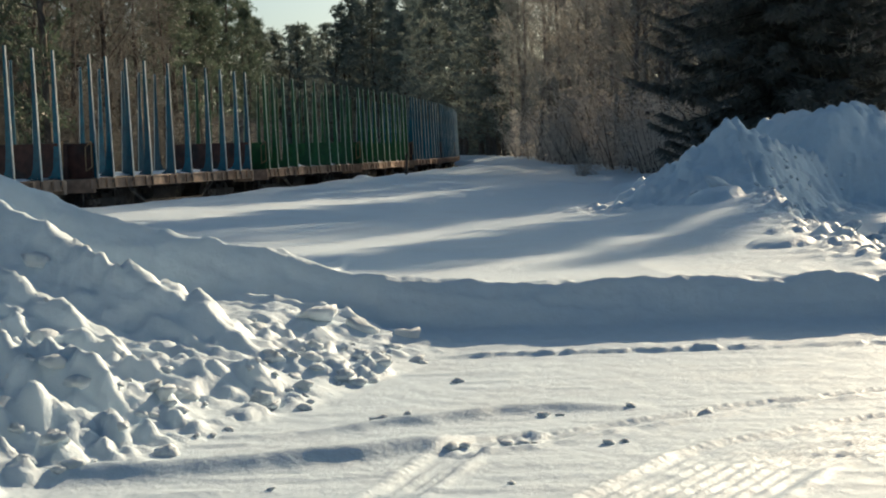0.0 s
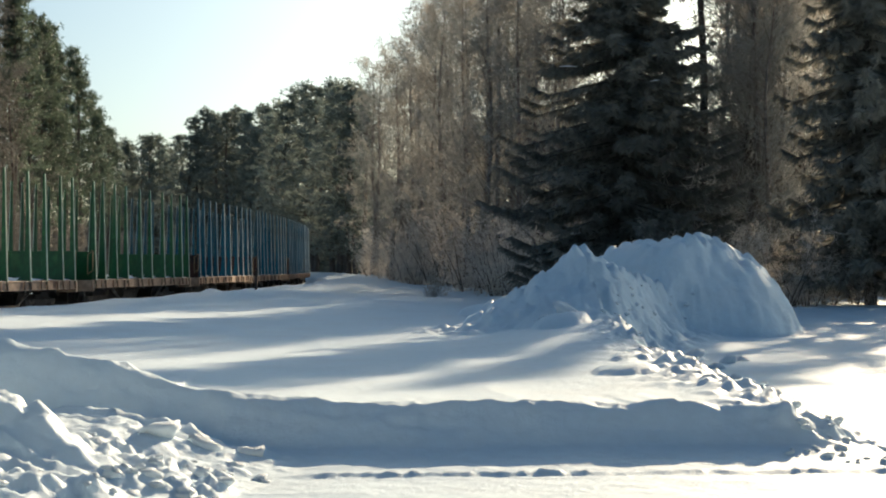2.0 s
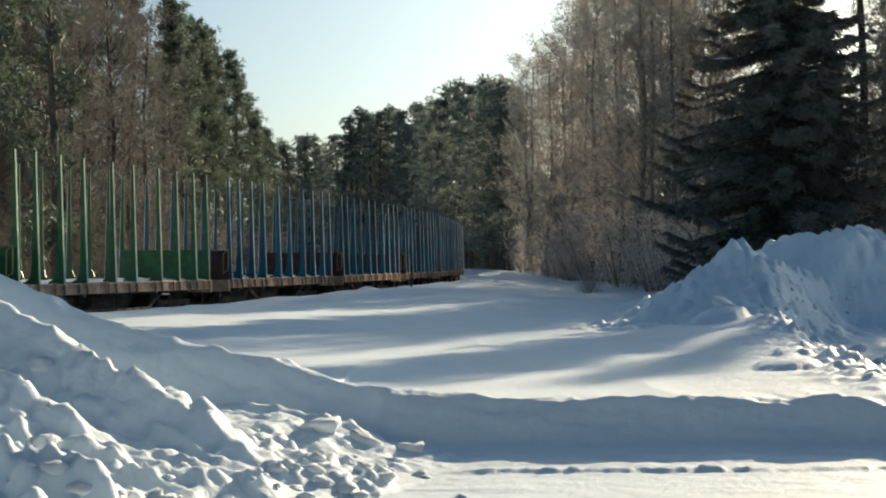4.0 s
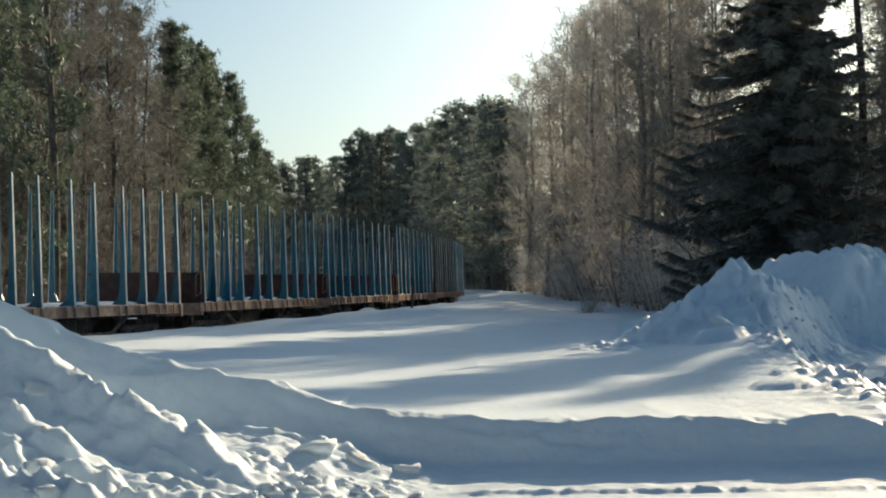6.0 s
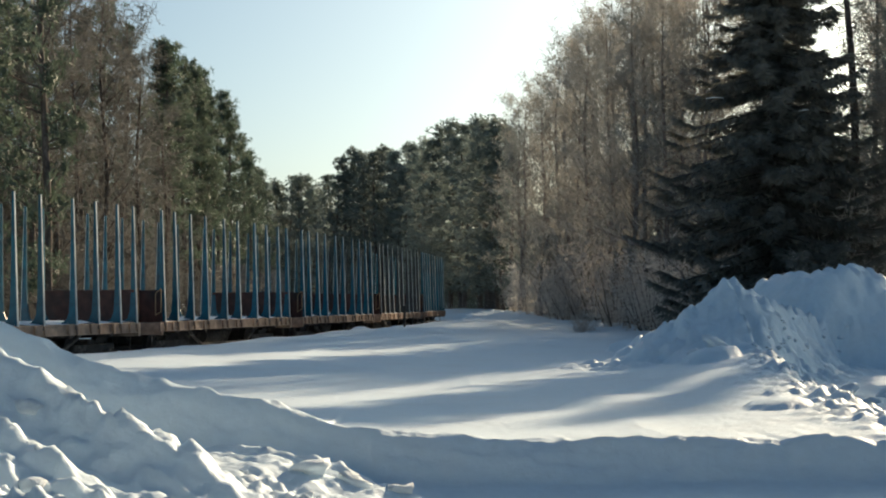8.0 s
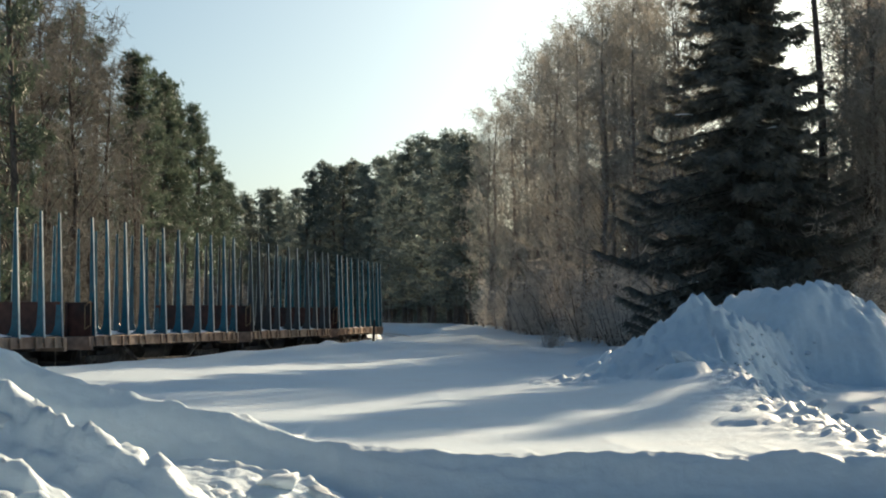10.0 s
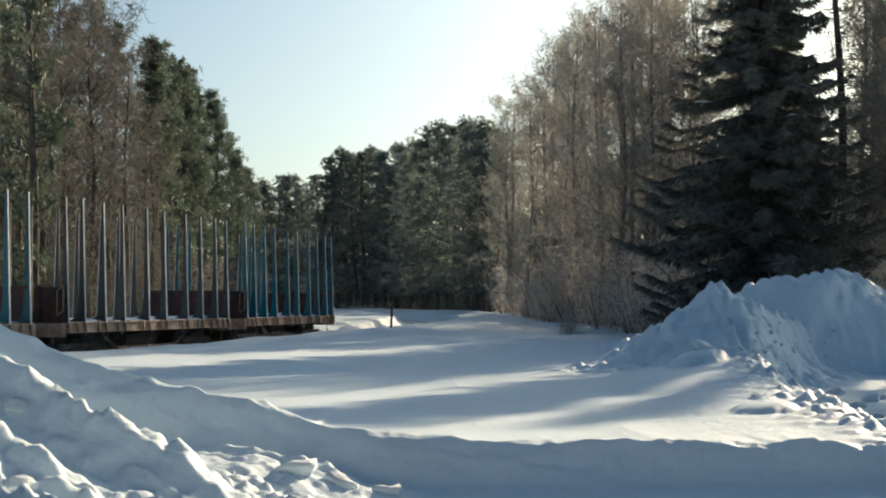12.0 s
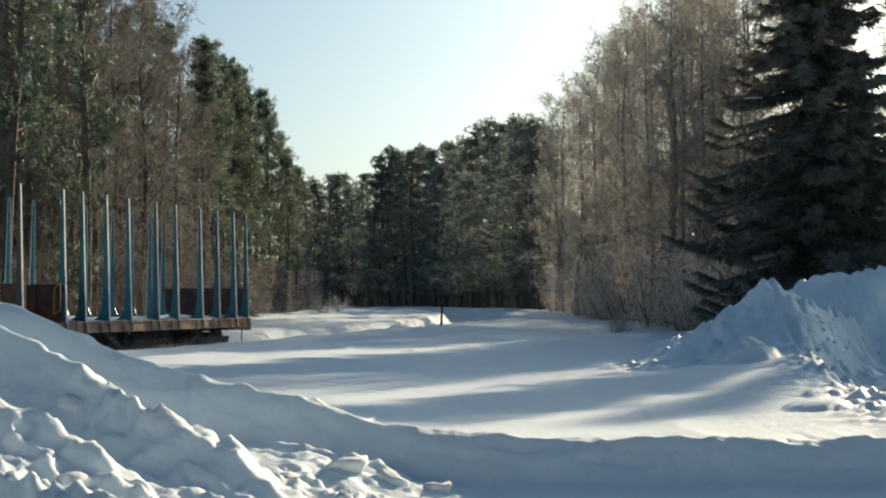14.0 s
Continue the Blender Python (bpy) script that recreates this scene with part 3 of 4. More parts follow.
def make_spruce(seed, h=17.0, wide=3.5):
    rng = random.Random(seed)
    tr, cr, snow = Mesh(), Mesh(), []
    pts = [Vector((0, 0, -0.4 + (h + 0.4) * i / 8)) for i in range(9)]
    tr.tube(pts, [0.2 * (1 - i / 8) + 0.015 for i in range(9)], 7)
    z = 0.9
    while z < h - 0.3:
        k = z / h
        L0 = wide * min(0.76, (1 - k) ** 0.85) + 0.12
        nb = 12 if k < 0.8 else 7
        for b in range(nb):
            a = rng.random() * 6.283
            ln = L0 * rng.uniform(0.45, 1.22)
            o = Vector((math.cos(a), math.sin(a), 0))
            side = Vector((-o.y, o.x, 0))
            p0 = Vector((0, 0, z + rng.uniform(-.15, .15)))
            q = [p0, p0 + o * ln * 0.4 + Vector((0, 0, -0.10 * ln)), p0 + o * ln * 0.8 + Vector((0, 0, -0.22 * ln)), p0 + o * ln + Vector((0, 0, -0.13 * ln))]
            tr.tube(q, [0.035, 0.025, 0.014, 0.006], 3)
            ns = int(10 + ln * 17)
            for t in range(ns):
                f = 0.03 + 0.97 * (t + rng.random()) / ns
                i = min(2, int(f * 3))
                c = q[i].lerp(q[i + 1], f * 3 - i)
                sg = rng.choice((-1, 1))
                d = (side * sg * rng.uniform(0.3, 1) + o * rng.uniform(0.3, 0.9) + Vector((0, 0, rng.uniform(-0.9, 0.0)))).normalized()
                le = rng.uniform(0.3, 0.75) * (1.15 - 0.5 * f)
                cr.strip(c, c + d * le, 0.062, rng, 0.1)
                cr.strip(c, c + (d * 0.4 + Vector((0, 0, -1))).normalized() * le * 0.6, 0.06, rng, 0.15)
                cr.needle(c, (d + rand_dir(rng) * 0.5).normalized(), le * 0.8, 0.07, rng)
                cr.needle(c, (d + rand_dir(rng) * 0.6).normalized(), le * 0.7, 0.07, rng)
            if k < 0.6 and rng.random() < 0.018:
                c0, c1 = q[1].lerp(q[2], 0.6), q[2].lerp(q[3], 0.4)
                sn = Mesh()
                snow.append(sn)
                sn.tube([c0 + Vector((0, 0, .05)), (c0 + c1) / 2 + Vector((0, 0, .08)), c1 + Vector((0, 0, .05))], [0.012, 0.03, 0.012], 5)
        z += 0.30 + 0.14 * rng.random()
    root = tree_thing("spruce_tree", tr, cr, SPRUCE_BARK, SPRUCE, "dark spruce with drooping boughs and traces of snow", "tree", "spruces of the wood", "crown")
    for sn in snow:
        link("snow_patch", sn.v, sn.f, CLOD, root, "white snow lying on a bough", smooth=True)
    return root


FOCAL = 2852.0


def spot(u, d):
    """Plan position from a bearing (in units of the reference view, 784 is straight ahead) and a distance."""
    return (u - 784) / FOCAL * d


BIRCHES = [make_birch(100 + i, 17, 2.9 + 0.3 * (i % 3), 0.05 + 0.05 * (i % 2), 50) for i in range(5)]
# frosted birches whose sunlit brightness is painted into the twigs
HOARY = [make_birch(130 + i, 17, 3.0, 0.06, 54, FROST, 'birch_tree', 'bare frosted birch, paled as if sunlit, beside the spruces') for i in range(2)]
ALDERS = [make_birch(150 + i, 17, 2.9 + 0.3 * (i % 3), 0.05 + 0.04 * i, 50, TWIG_GREY, "alder_tree", "bare alder with dull grey-brown twigs behind the railway") for i in range(3)]
GREY_BUSHES = [make_bush(250 + i, 3.6 + 0.5 * i, TWIG_GREY) for i in range(2)]
BUSHES = [make_bush(200 + i, 3.6 + 0.5 * i) for i in range(3)]
PINES = [make_pine(300 + i, 20, (0.22, 0.35, 0.45, 0.30)[i], (2.8, 2.5, 2.3, 3.0)[i], 1.0) for i in range(4)]
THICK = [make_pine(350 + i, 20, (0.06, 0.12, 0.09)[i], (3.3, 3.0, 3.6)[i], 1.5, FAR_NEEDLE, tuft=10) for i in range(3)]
DENSE = [make_pine(370 + i, 20, (0.05, 0.10)[i], (3.2, 3.5)[i], 1.5) for i in range(2)]
BARE = [make_pine(390, 20, 0.80, 1.5, 0.4, None, 70)]
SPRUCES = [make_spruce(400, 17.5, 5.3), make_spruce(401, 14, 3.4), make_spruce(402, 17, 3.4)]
SPRUCE_H = {SPRUCES[0].name: 17.5, SPRUCES[1].name: 14.0, SPRUCES[2].name: 17.0}
used = set()
trng = random.Random(7)


def plant(kinds, x, y, top, fat=1.0):
    """Stands a tree of one of the kinds at x, y, top metres tall."""
    src = trng.choice(kinds)
    base = {"birch": 17.0, "alder": 17.0, "pine_": 20.0, "spruc": SPRUCE_H.get(src.name, 17.0), "bush": 4.0, "bush.": 4.0}[src.name[:5]]
    k = top / base
    kw = fat * k ** 0.6 * trng.uniform(0.9, 1.1)
    m = pose(x, y, ground_z(x, y) - 0.05, trng.uniform(-1, 1), trng.uniform(-1, 1), trng.uniform(0, 360))
    if src in used:
        ob = copy_thing(src, m)
    else:
        used.add(src)
        ob = src
        ob.matrix_basis = m
    ob.scale = (kw, kw, k)
    return ob


def row(kinds, stops, count, jitter_u=14, jitter_d=0.05, jitter_h=0.06, fat=1.0):
    """A belt of trees along bearings u, distances d and heights of the tops (reference view, horizon 534)."""
    us = [s[0] for s in stops]
    for i in range(count):
        u = us[0] + (us[-1] - us[0]) * (i + 0.5) / count + trng.uniform(-1, 1) * jitter_u
        d = float(np.interp(u, us, [s[1] for s in stops])) * (1 + trng.uniform(-1, 1) * jitter_d)
        ty = float(np.interp(u, us, [s[2] for s in stops]))
        top = (1.2 + (534 - ty) / FOCAL * d) * (1 - abs(trng.gauss(0, jitter_h)))
        plant(kinds, spot(u, d), d, top, fat)


# far pines that close the view, with haze painted into their pale needles
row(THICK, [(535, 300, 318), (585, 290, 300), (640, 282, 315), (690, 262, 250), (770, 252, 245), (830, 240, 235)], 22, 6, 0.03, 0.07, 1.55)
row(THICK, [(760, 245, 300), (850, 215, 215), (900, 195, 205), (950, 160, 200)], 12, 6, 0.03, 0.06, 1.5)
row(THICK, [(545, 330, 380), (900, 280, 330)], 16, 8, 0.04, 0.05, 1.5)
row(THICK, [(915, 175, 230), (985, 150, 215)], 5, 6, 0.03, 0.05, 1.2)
# belt on the far side of the railway
row(PINES, [(350, 95, 50), (420, 112, 110), (470, 128, 180), (512, 150, 255), (540, 185, 325)], 17, 6, 0.04, 0.05)
row(PINES, [(-260, 72, -200), (140, 78, -60), (330, 98, 20)], 12, 12, 0.05, 0.06)
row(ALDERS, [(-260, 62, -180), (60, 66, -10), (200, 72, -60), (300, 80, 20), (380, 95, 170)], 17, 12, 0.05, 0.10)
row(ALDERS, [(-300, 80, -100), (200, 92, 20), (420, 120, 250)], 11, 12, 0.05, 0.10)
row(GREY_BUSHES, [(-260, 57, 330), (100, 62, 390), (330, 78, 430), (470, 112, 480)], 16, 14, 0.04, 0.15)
# belt on the side of the sun
row(BIRCHES, [(972, 135, 200), (1035, 112, 120), (1092, 95, 20), (1190, 80, -40), (1330, 70, -60)], 20, 8, 0.05, 0.06)
row(BIRCHES, [(985, 150, 230), (1125, 112, 40), (1350, 90, -60)], 12, 8, 0.05, 0.06)
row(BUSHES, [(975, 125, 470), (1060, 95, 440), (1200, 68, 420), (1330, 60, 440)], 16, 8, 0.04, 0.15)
row(BIRCHES, [(1630, 62, -80), (1680, 60, -60), (1740, 62, -60)], 7, 8, 0.05, 0.06)
row(BIRCHES, [(1390, 80, -80), (1480, 80, -80)], 3, 8, 0.05, 0.06)
row(BIRCHES, [(1630, 80, -80), (1900, 85, -80)], 6, 10, 0.05, 0.06)
row(PINES, [(1400, 95, -60), (1480, 95, -60)], 2, 8, 0.05, 0.06)
row(PINES, [(1640, 95, -60), (1950, 100, -60)], 6, 10, 0.05, 0.06)
row(BUSHES, [(1450, 55, 450), (1900, 50, 440)], 10, 12, 0.04, 0.15)
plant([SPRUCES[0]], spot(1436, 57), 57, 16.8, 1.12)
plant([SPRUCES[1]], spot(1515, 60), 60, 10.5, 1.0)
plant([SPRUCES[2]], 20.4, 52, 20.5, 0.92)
plant([DENSE[0]], 23.6, 52.5, 15.5, 1.15)
plant([DENSE[1]], 25.8, 53.0, 14.5, 1.1)
plant([BARE[0]], spot(1576, 62), 62, 19.0)
plant([BIRCHES[0]], spot(1555, 84), 84, 9.0)
plant([BIRCHES[3]], spot(1602, 82), 82, 11.0)
plant([BIRCHES[4]], spot(1528, 88), 88, 10.0)
plant([BUSHES[2]], spot(1560, 58), 58, 5.0)
plant([BUSHES[1]], spot(1600, 60), 60, 6.0)
for u, d, top in ((1640, 66, 15.5), (1668, 62, 17.0), (1702, 64, 17.0), (1738, 65, 17.5), (1765, 63, 16.5)):
    plant(HOARY, spot(u, d), d, top)
plant([DENSE[1]], spot(1868, 74), 74, 17.0)
plant([PINES[1]], spot(2045, 84), 84, 15.0)
plant([DENSE[0]], spot(150, 59), 59, 21.0, 0.8)
plant([PINES[3]], spot(20, 60), 60, 20.0, 0.9)
plant([BUSHES[0]], spot(1092, 66), 66, 1.0)
plant([BUSHES[1]], spot(1106, 68), 68, 0.8)
plant([BUSHES[2]], spot(600, 150), 150, 1.6)
plant([BUSHES[1]], spot(572, 145), 145, 1.8)



def build_woods(name, stops, count, material, size, label, category, top_share, seed):
    """Dense wood behind the single trees: countless sprays, from the ground to below the tops."""
    rng = random.Random(seed)
    me = Mesh()
    us = [q[0] for q in stops]
    for i in range(count):
        u = rng.uniform(us[0], us[-1])
        d0 = float(np.interp(u, us, [q[1] for q in stops]))
        top = float(np.interp(u, us, [q[2] for q in stops]))
        d = d0 * (1 + 0.12 * rng.random())
        x = spot(u, d)
        top *= 0.55 + 0.45 * vary_top(x, d)
        z = 0.2 + top * rng.random() ** top_share
        c = Vector((x, d, z))
        v = rand_dir(rng, 0.4)
        me.strip(c, c + v * size * rng.uniform(0.5, 1.2), size * 0.13, rng)
    ob = link(name, me.v, me.f, material)
    tagged(ob, label, category, kind="stuff")


def vary_top(x, y):
    return float(vnoise(np.array([x / 3.1]), np.array([y / 40.0]), 5)[0])


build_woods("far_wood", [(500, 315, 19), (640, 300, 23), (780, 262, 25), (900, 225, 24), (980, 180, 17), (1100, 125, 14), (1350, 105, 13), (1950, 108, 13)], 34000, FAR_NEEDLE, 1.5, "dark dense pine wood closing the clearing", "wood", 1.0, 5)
build_woods("far_wood", [(-420, 95, 12), (200, 105, 12), (400, 135, 14), (540, 220, 14)], 20000, NEEDLE, 1.1, "dark dense pine wood behind the railway", "wood", 1.0, 6)
def build_rear_blocker():
    """Dense unseen wood behind the eye, added to block skylight from the bank."""
    rng = random.Random(12)
    me = Mesh()
    for i in range(16000):
        a = rng.uniform(-1.75, 1.75)
        d = 17 * (1 + 0.35 * rng.random()) + 8 * a * a
        x, y = math.sin(a) * d, -math.cos(a) * d
        c = Vector((x, y, 14 * (0.6 + 0.4 * vary_top(x, y)) * rng.random()))
        me.strip(c, c + rand_dir(rng, 0.4) * rng.uniform(0.8, 1.8), 0.22, rng)
    ob = link("far_wood", me.v, me.f, NEEDLE)
    tagged(ob, "unseen dark wood added behind the eye to dim the skylight", "wood", kind="stuff")


build_rear_blocker()
build_woods("brushwood", [(530, 305, 7), (640, 292, 7), (780, 255, 7), (900, 205, 7), (985, 158, 7)], 18000, FAR_NEEDLE, 1.9, "leafless brushwood at the far end of the clearing", "brushwood", 1.2, 9)
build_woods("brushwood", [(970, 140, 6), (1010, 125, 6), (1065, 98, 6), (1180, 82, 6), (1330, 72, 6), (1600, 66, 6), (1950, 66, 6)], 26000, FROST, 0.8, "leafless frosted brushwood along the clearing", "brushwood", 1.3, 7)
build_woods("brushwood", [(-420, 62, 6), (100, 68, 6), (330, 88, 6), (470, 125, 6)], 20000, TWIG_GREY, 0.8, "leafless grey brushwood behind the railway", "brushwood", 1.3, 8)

build_woods("brushwood", [(440, 112, 5), (500, 140, 6), (565, 200, 7)], 9000, TWIG_GREY, 1.1, "leafless grey brushwood behind the railway", "brushwood", 1.3, 10)

# ---------------------------------------------------------------- timber wagons
PITCH, STAKE_L = 14.62, 12.51
GAPS = [1.13, 1.46, 1.43, 1.92, 1.47, 1.92, 1.43, 1.46, 1.13]
STAKE_Y = [-STAKE_L / 2 + STAKE_L * sum(GAPS[:i]) / sum(GAPS) for i in range(10)]
DECK_Z = 1.30
FRAME_L = STAKE_L / 2 + 0.14


def stake_mesh(name, paint, parent, side, y):
    """Tapered stake: web with a flared foot, outer and inner flange, foot plate."""
    bm = bmesh.new()
    outer = [(0.0, -0.16), (-0.02, 0.4), (-0.06, 1.6), (-0.115, 3.42)]
    inner = [(-0.46, 0.02), (-0.30, 0.12), (-0.215, 0.34), (-0.18, 0.8), (-0.168, 1.6), (-0.152, 3.42)]
    poly = [(x, z) for x, z in outer] + [(x, z) for x, z in reversed(inner)] + [(-0.46, -0.02)]
    for t0 in (-0.03,):
        a = [bm.verts.new((side * x, t0, z)) for x, z in poly]
        b = [bm.verts.new((side * x, -t0, z)) for x, z in poly]
        bm.faces.new(a if side < 0 else list(reversed(a)))
        bm.faces.new(list(reversed(b)) if side < 0 else b)
        n = len(poly)
        for i in range(n):
            j = (i + 1) % n
            bm.faces.new((a[i], a[j], b[j], b[i]))
    # outer flange kept apart, so it can carry the painted bright edge
    edge = bmesh.new()
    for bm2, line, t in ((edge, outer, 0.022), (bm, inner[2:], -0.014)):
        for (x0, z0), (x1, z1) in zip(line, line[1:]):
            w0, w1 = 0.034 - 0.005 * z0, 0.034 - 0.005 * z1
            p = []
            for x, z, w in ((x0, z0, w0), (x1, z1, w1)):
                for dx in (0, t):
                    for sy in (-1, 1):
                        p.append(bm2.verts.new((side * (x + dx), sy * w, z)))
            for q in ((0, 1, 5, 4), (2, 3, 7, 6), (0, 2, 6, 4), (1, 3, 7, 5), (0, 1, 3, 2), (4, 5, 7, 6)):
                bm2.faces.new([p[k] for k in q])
    bmesh.ops.recalc_face_normals(bm, faces=bm.faces)
    bmesh.ops.recalc_face_normals(edge, faces=edge.faces)
    ob = part(name, bm, paint, parent)
    ob.matrix_basis = pose(side * HALF_W, y, DECK_Z)
    part("outer_flange", edge, EDGE_GREEN if paint is GREEN else EDGE, ob, "steel edge painted pale as if sunlit")
    return ob


def make_wagon(paint, wall_paint, label):
    w = new("timber_wagon")
    tagged(w, label, "railway wagon", group="wagons of the train")
    L = FRAME_L
    # side sills with brackets
    for side in (-1, 1):
        bm = bmesh.new()
        bm_box(bm, min(side * 1.45, side * 1.57), max(side * 1.45, side * 1.57), -L, L, DECK_Z - 0.31, DECK_Z - 0.005, 0.012)
        bm_box(bm, min(side * 1.53, side * 1.61), max(side * 1.53, side * 1.61), -L, L, DECK_Z - 0.31, DECK_Z - 0.27)
        bm_box(bm, min(side * 1.53, side * 1.61), max(side * 1.53, side * 1.61), -L, L, DECK_Z - 0.05, DECK_Z - 0.02)
        part("side_sill", bm, RUST, w, "rusty pinkish-brown steel side sill")
    src = {}
    for side in (-1, 1):
        for i, y in enumerate(STAKE_Y):
            if side not in src:
                src[side] = stake_mesh("stake", paint, w, side, y)
            else:
                st = shared("stake", src[side], w, pose(side * HALF_W, y, DECK_Z))
                shared("outer_flange", src[side].children[0], st, Matrix.Identity(4), "steel edge painted pale as if sunlit")
    for side in (-1, 1):
        sb = None
        for y in STAKE_Y:
            for dy in (-0.5, 0.0):
                if sb is None:
                    bm = bmesh.new()
                    bm_box(bm, -0.03, 0.03, -0.05, 0.05, -0.30, -0.03, 0.008)
                    sb = part("bracket", bm, RUST, w)
                    sb.matrix_basis = pose(side * 1.625, y + dy, DECK_Z)
                elif abs(y + dy) < L:
                    shared("bracket", sb, w, pose(side * 1.625, y + dy, DECK_Z))
    # deck
    bm = bmesh.new()
    n = 26
    for i in range(n):
        y0 = -L + 2 * L * i / n
        bm_box(bm, -1.45, 1.45, y0 + 0.006, y0 + 2 * L / n - 0.006, DECK_Z - 0.07, DECK_Z - 0.02 + 0.004 * (i % 3))
    part("deck", bm, DECKM, w, "wooden deck boards under snow")
    # snow on the deck
    rng = random.Random(len(bpy.data.objects))
    nx, ny = 9, 70
    vs, fs = [], []
    ph = rng.random() * 50
    for j in range(ny + 1):
        for i in range(nx + 1):
            x, y = -1.53 + 3.06 * i / nx, -L + 0.1 + (2 * L - 0.2) * j / ny
            nz = noise.noise((x * 1.3, y * 1.1 + ph, 0.3)) + 0.5 * noise.noise((x * 3, y * 2.7 + ph, 1.7))
            e = min(1, (1.55 - abs(x)) / 0.25)
            vs.append((x, y, DECK_Z - 0.01 + max(0.0, 0.03 + 0.11 * nz) * (0.35 + 0.65 * e)))
    for j in range(ny):
        for i in range(nx):
            a = j * (nx + 1) + i
            fs.append((a, a + 1, a + nx + 2, a + nx + 1))
    link("snow_cover", vs, fs, CLOD, w, "thin uneven snow on the deck", smooth=True)
    # end walls with ribs and handrails
    for end in (-1, 1):
        bm = bmesh.new()
        ya, yb = sorted((end * (L - 0.16), end * (L - 0.08)))
        bm_box(bm, -1.51, 1.51, ya, yb, DECK_Z - 0.02, DECK_Z + 0.92, 0.015)
        bm_box(bm, -1.53, 1.53, ya - 0.02, yb + 0.02, DECK_Z + 0.88, DECK_Z + 0.96, 0.01)
        for x in (-1.45, -0.72, 0.0, 0.72, 1.45):
            y0, y1 = sorted((end * (L - 0.085), end * (L - 0.01)))
            bm_box(bm, x - 0.05, x + 0.05, y0, y1, DECK_Z - 0.2, DECK_Z + 0.9, 0.008)
        part("end_wall", bm, wall_paint, w, "low steel end wall with ribs")
        bm = bmesh.new()
        for q in (((1.35, 0.18), (1.35, 0.85)), ((1.35, 0.85), (1.53, 1.0)), ((1.53, 1.0), (1.53, 0.3)), ((1.53, 0.3), (1.35, 0.18))):
            bm_cyl(bm, (q[0][0], end * (L + 0.06), DECK_Z + q[0][1]), (q[1][0], end * (L + 0.06), DECK_Z + q[1][1]), 0.017, 6)
        part("handrail", bm, YELLOW, w, "yellowish handrail loop")
        bm = bmesh.new()
        y0, y1 = sorted((end * (L - 0.02), end * (L + 0.14)))
        bm_box(bm, -1.59, 1.59, y0, y1, DECK_Z - 0.42, DECK_Z - 0.04, 0.02)
        part("buffer_beam", bm, RUST, w)
        bm = bmesh.new()
        y0, y1 = sorted((end * (L + 0.1), end * (PITCH / 2 - 0.02)))
        bm_box(bm, -0.12, 0.12, y0, y1, 0.92, 1.16, 0.03)
        y2, y3 = sorted((end * (PITCH / 2 - 0.32), end * (PITCH / 2 - 0.01)))
        bm_box(bm, -0.22, 0.20, y2, y3, 0.86, 1.22, 0.05)
        part("coupler", bm, UNDER, w)
        bm = bmesh.new()
        bm_cyl(bm, (1.25, end * (L + 0.1), 0.9), (1.25, end * (L + 0.1), 0.46), 0.018, 6)
        bm_box(bm, 1.05, 1.5, end * (L + 0.1) - 0.12, end * (L + 0.1) + 0.12, 0.42, 0.46)
        part("step", bm, UNDER, w, "hanging steel footstep")
    # underframe: fish-belly centre sill, cross beams, tank, rods
    bm = bmesh.new()
    for sx in (-0.32, 0.32):
        a = [(-L, -0.08), (L, -0.08), (L, -0.45), (3.2, -0.45), (2.6, -0.92), (-2.6, -0.92), (-3.2, -0.45), (-L, -0.45)]
        v0 = [bm.verts.new((sx - 0.02, y, DECK_Z + z)) for y, z in a]
        v1 = [bm.verts.new((sx + 0.02, y, DECK_Z + z)) for y, z in a]
        bm.faces.new(v0)
        bm.faces.new(list(reversed(v1)))
        for i in range(8):
            j = (i + 1) % 8
            bm.faces.new((v0[i], v1[i], v1[j], v0[j]))
    bmesh.ops.recalc_face_normals(bm, faces=bm.faces)
    part("centre_sill", bm, UNDER, w)
    for y in (-4.86, -2.4, 0.0, 2.4, 4.86):
        bm = bmesh.new()
        bm_box(bm, -1.47, 1.47, y - 0.08, y + 0.08, DECK_Z - 0.40, DECK_Z - 0.08)
        part("cross_beam", bm, UNDER, w)
    for side in (-1, 1):
        bm = bmesh.new()
        for y0, y1, z0, z1 in ((-3.4, -2.2, -0.32, -0.82), (-2.2, 2.2, -0.82, -0.82), (2.2, 3.4, -0.82, -0.32)):
            bm_cyl(bm, (side * 1.22, y0, DECK_Z + z0), (side * 1.22, y1, DECK_Z + z1), 0.06, 6)
        part("truss_rod", bm, UNDER, w)
    bm = bmesh.new()
    bm_cyl(bm, (0.75, -0.9, 0.72), (0.75, 0.5, 0.72), 0.2, 14)
    part("air_tank", bm, UNDER, w)
    bm = bmesh.new()
    bm_box(bm, -0.95, -0.55, -0.6, 0.6, 0.55, 0.9, 0.03)
    part("brake_box", bm, UNDER, w)
    # bogies
    wheel_src = None
    for end in (-1, 1):
        bm = bmesh.new()
        for side in (-1, 1):
            x0, x1 = sorted((side * 0.94, side * 1.10))
            bm_box(bm, x0, x1, -1.25, 1.25, 0.52, 0.70, 0.03)
            bm_box(bm, x0, x1, -0.5, 0.5, 0.22, 0.56, 0.03)
            for y in (-0.925, 0.925):
                bm_box(bm, x0 - 0.02, x1 + 0.02, y - 0.16, y + 0.16, 0.32, 0.62, 0.04)
        bm_box(bm, -1.0, 1.0, -0.22, 0.22, 0.5, 0.84, 0.03)
        bg_ob = part("bogie", bm, UNDER, w)
        bg_ob.matrix_basis = pose(0, end * 4.55, 0)
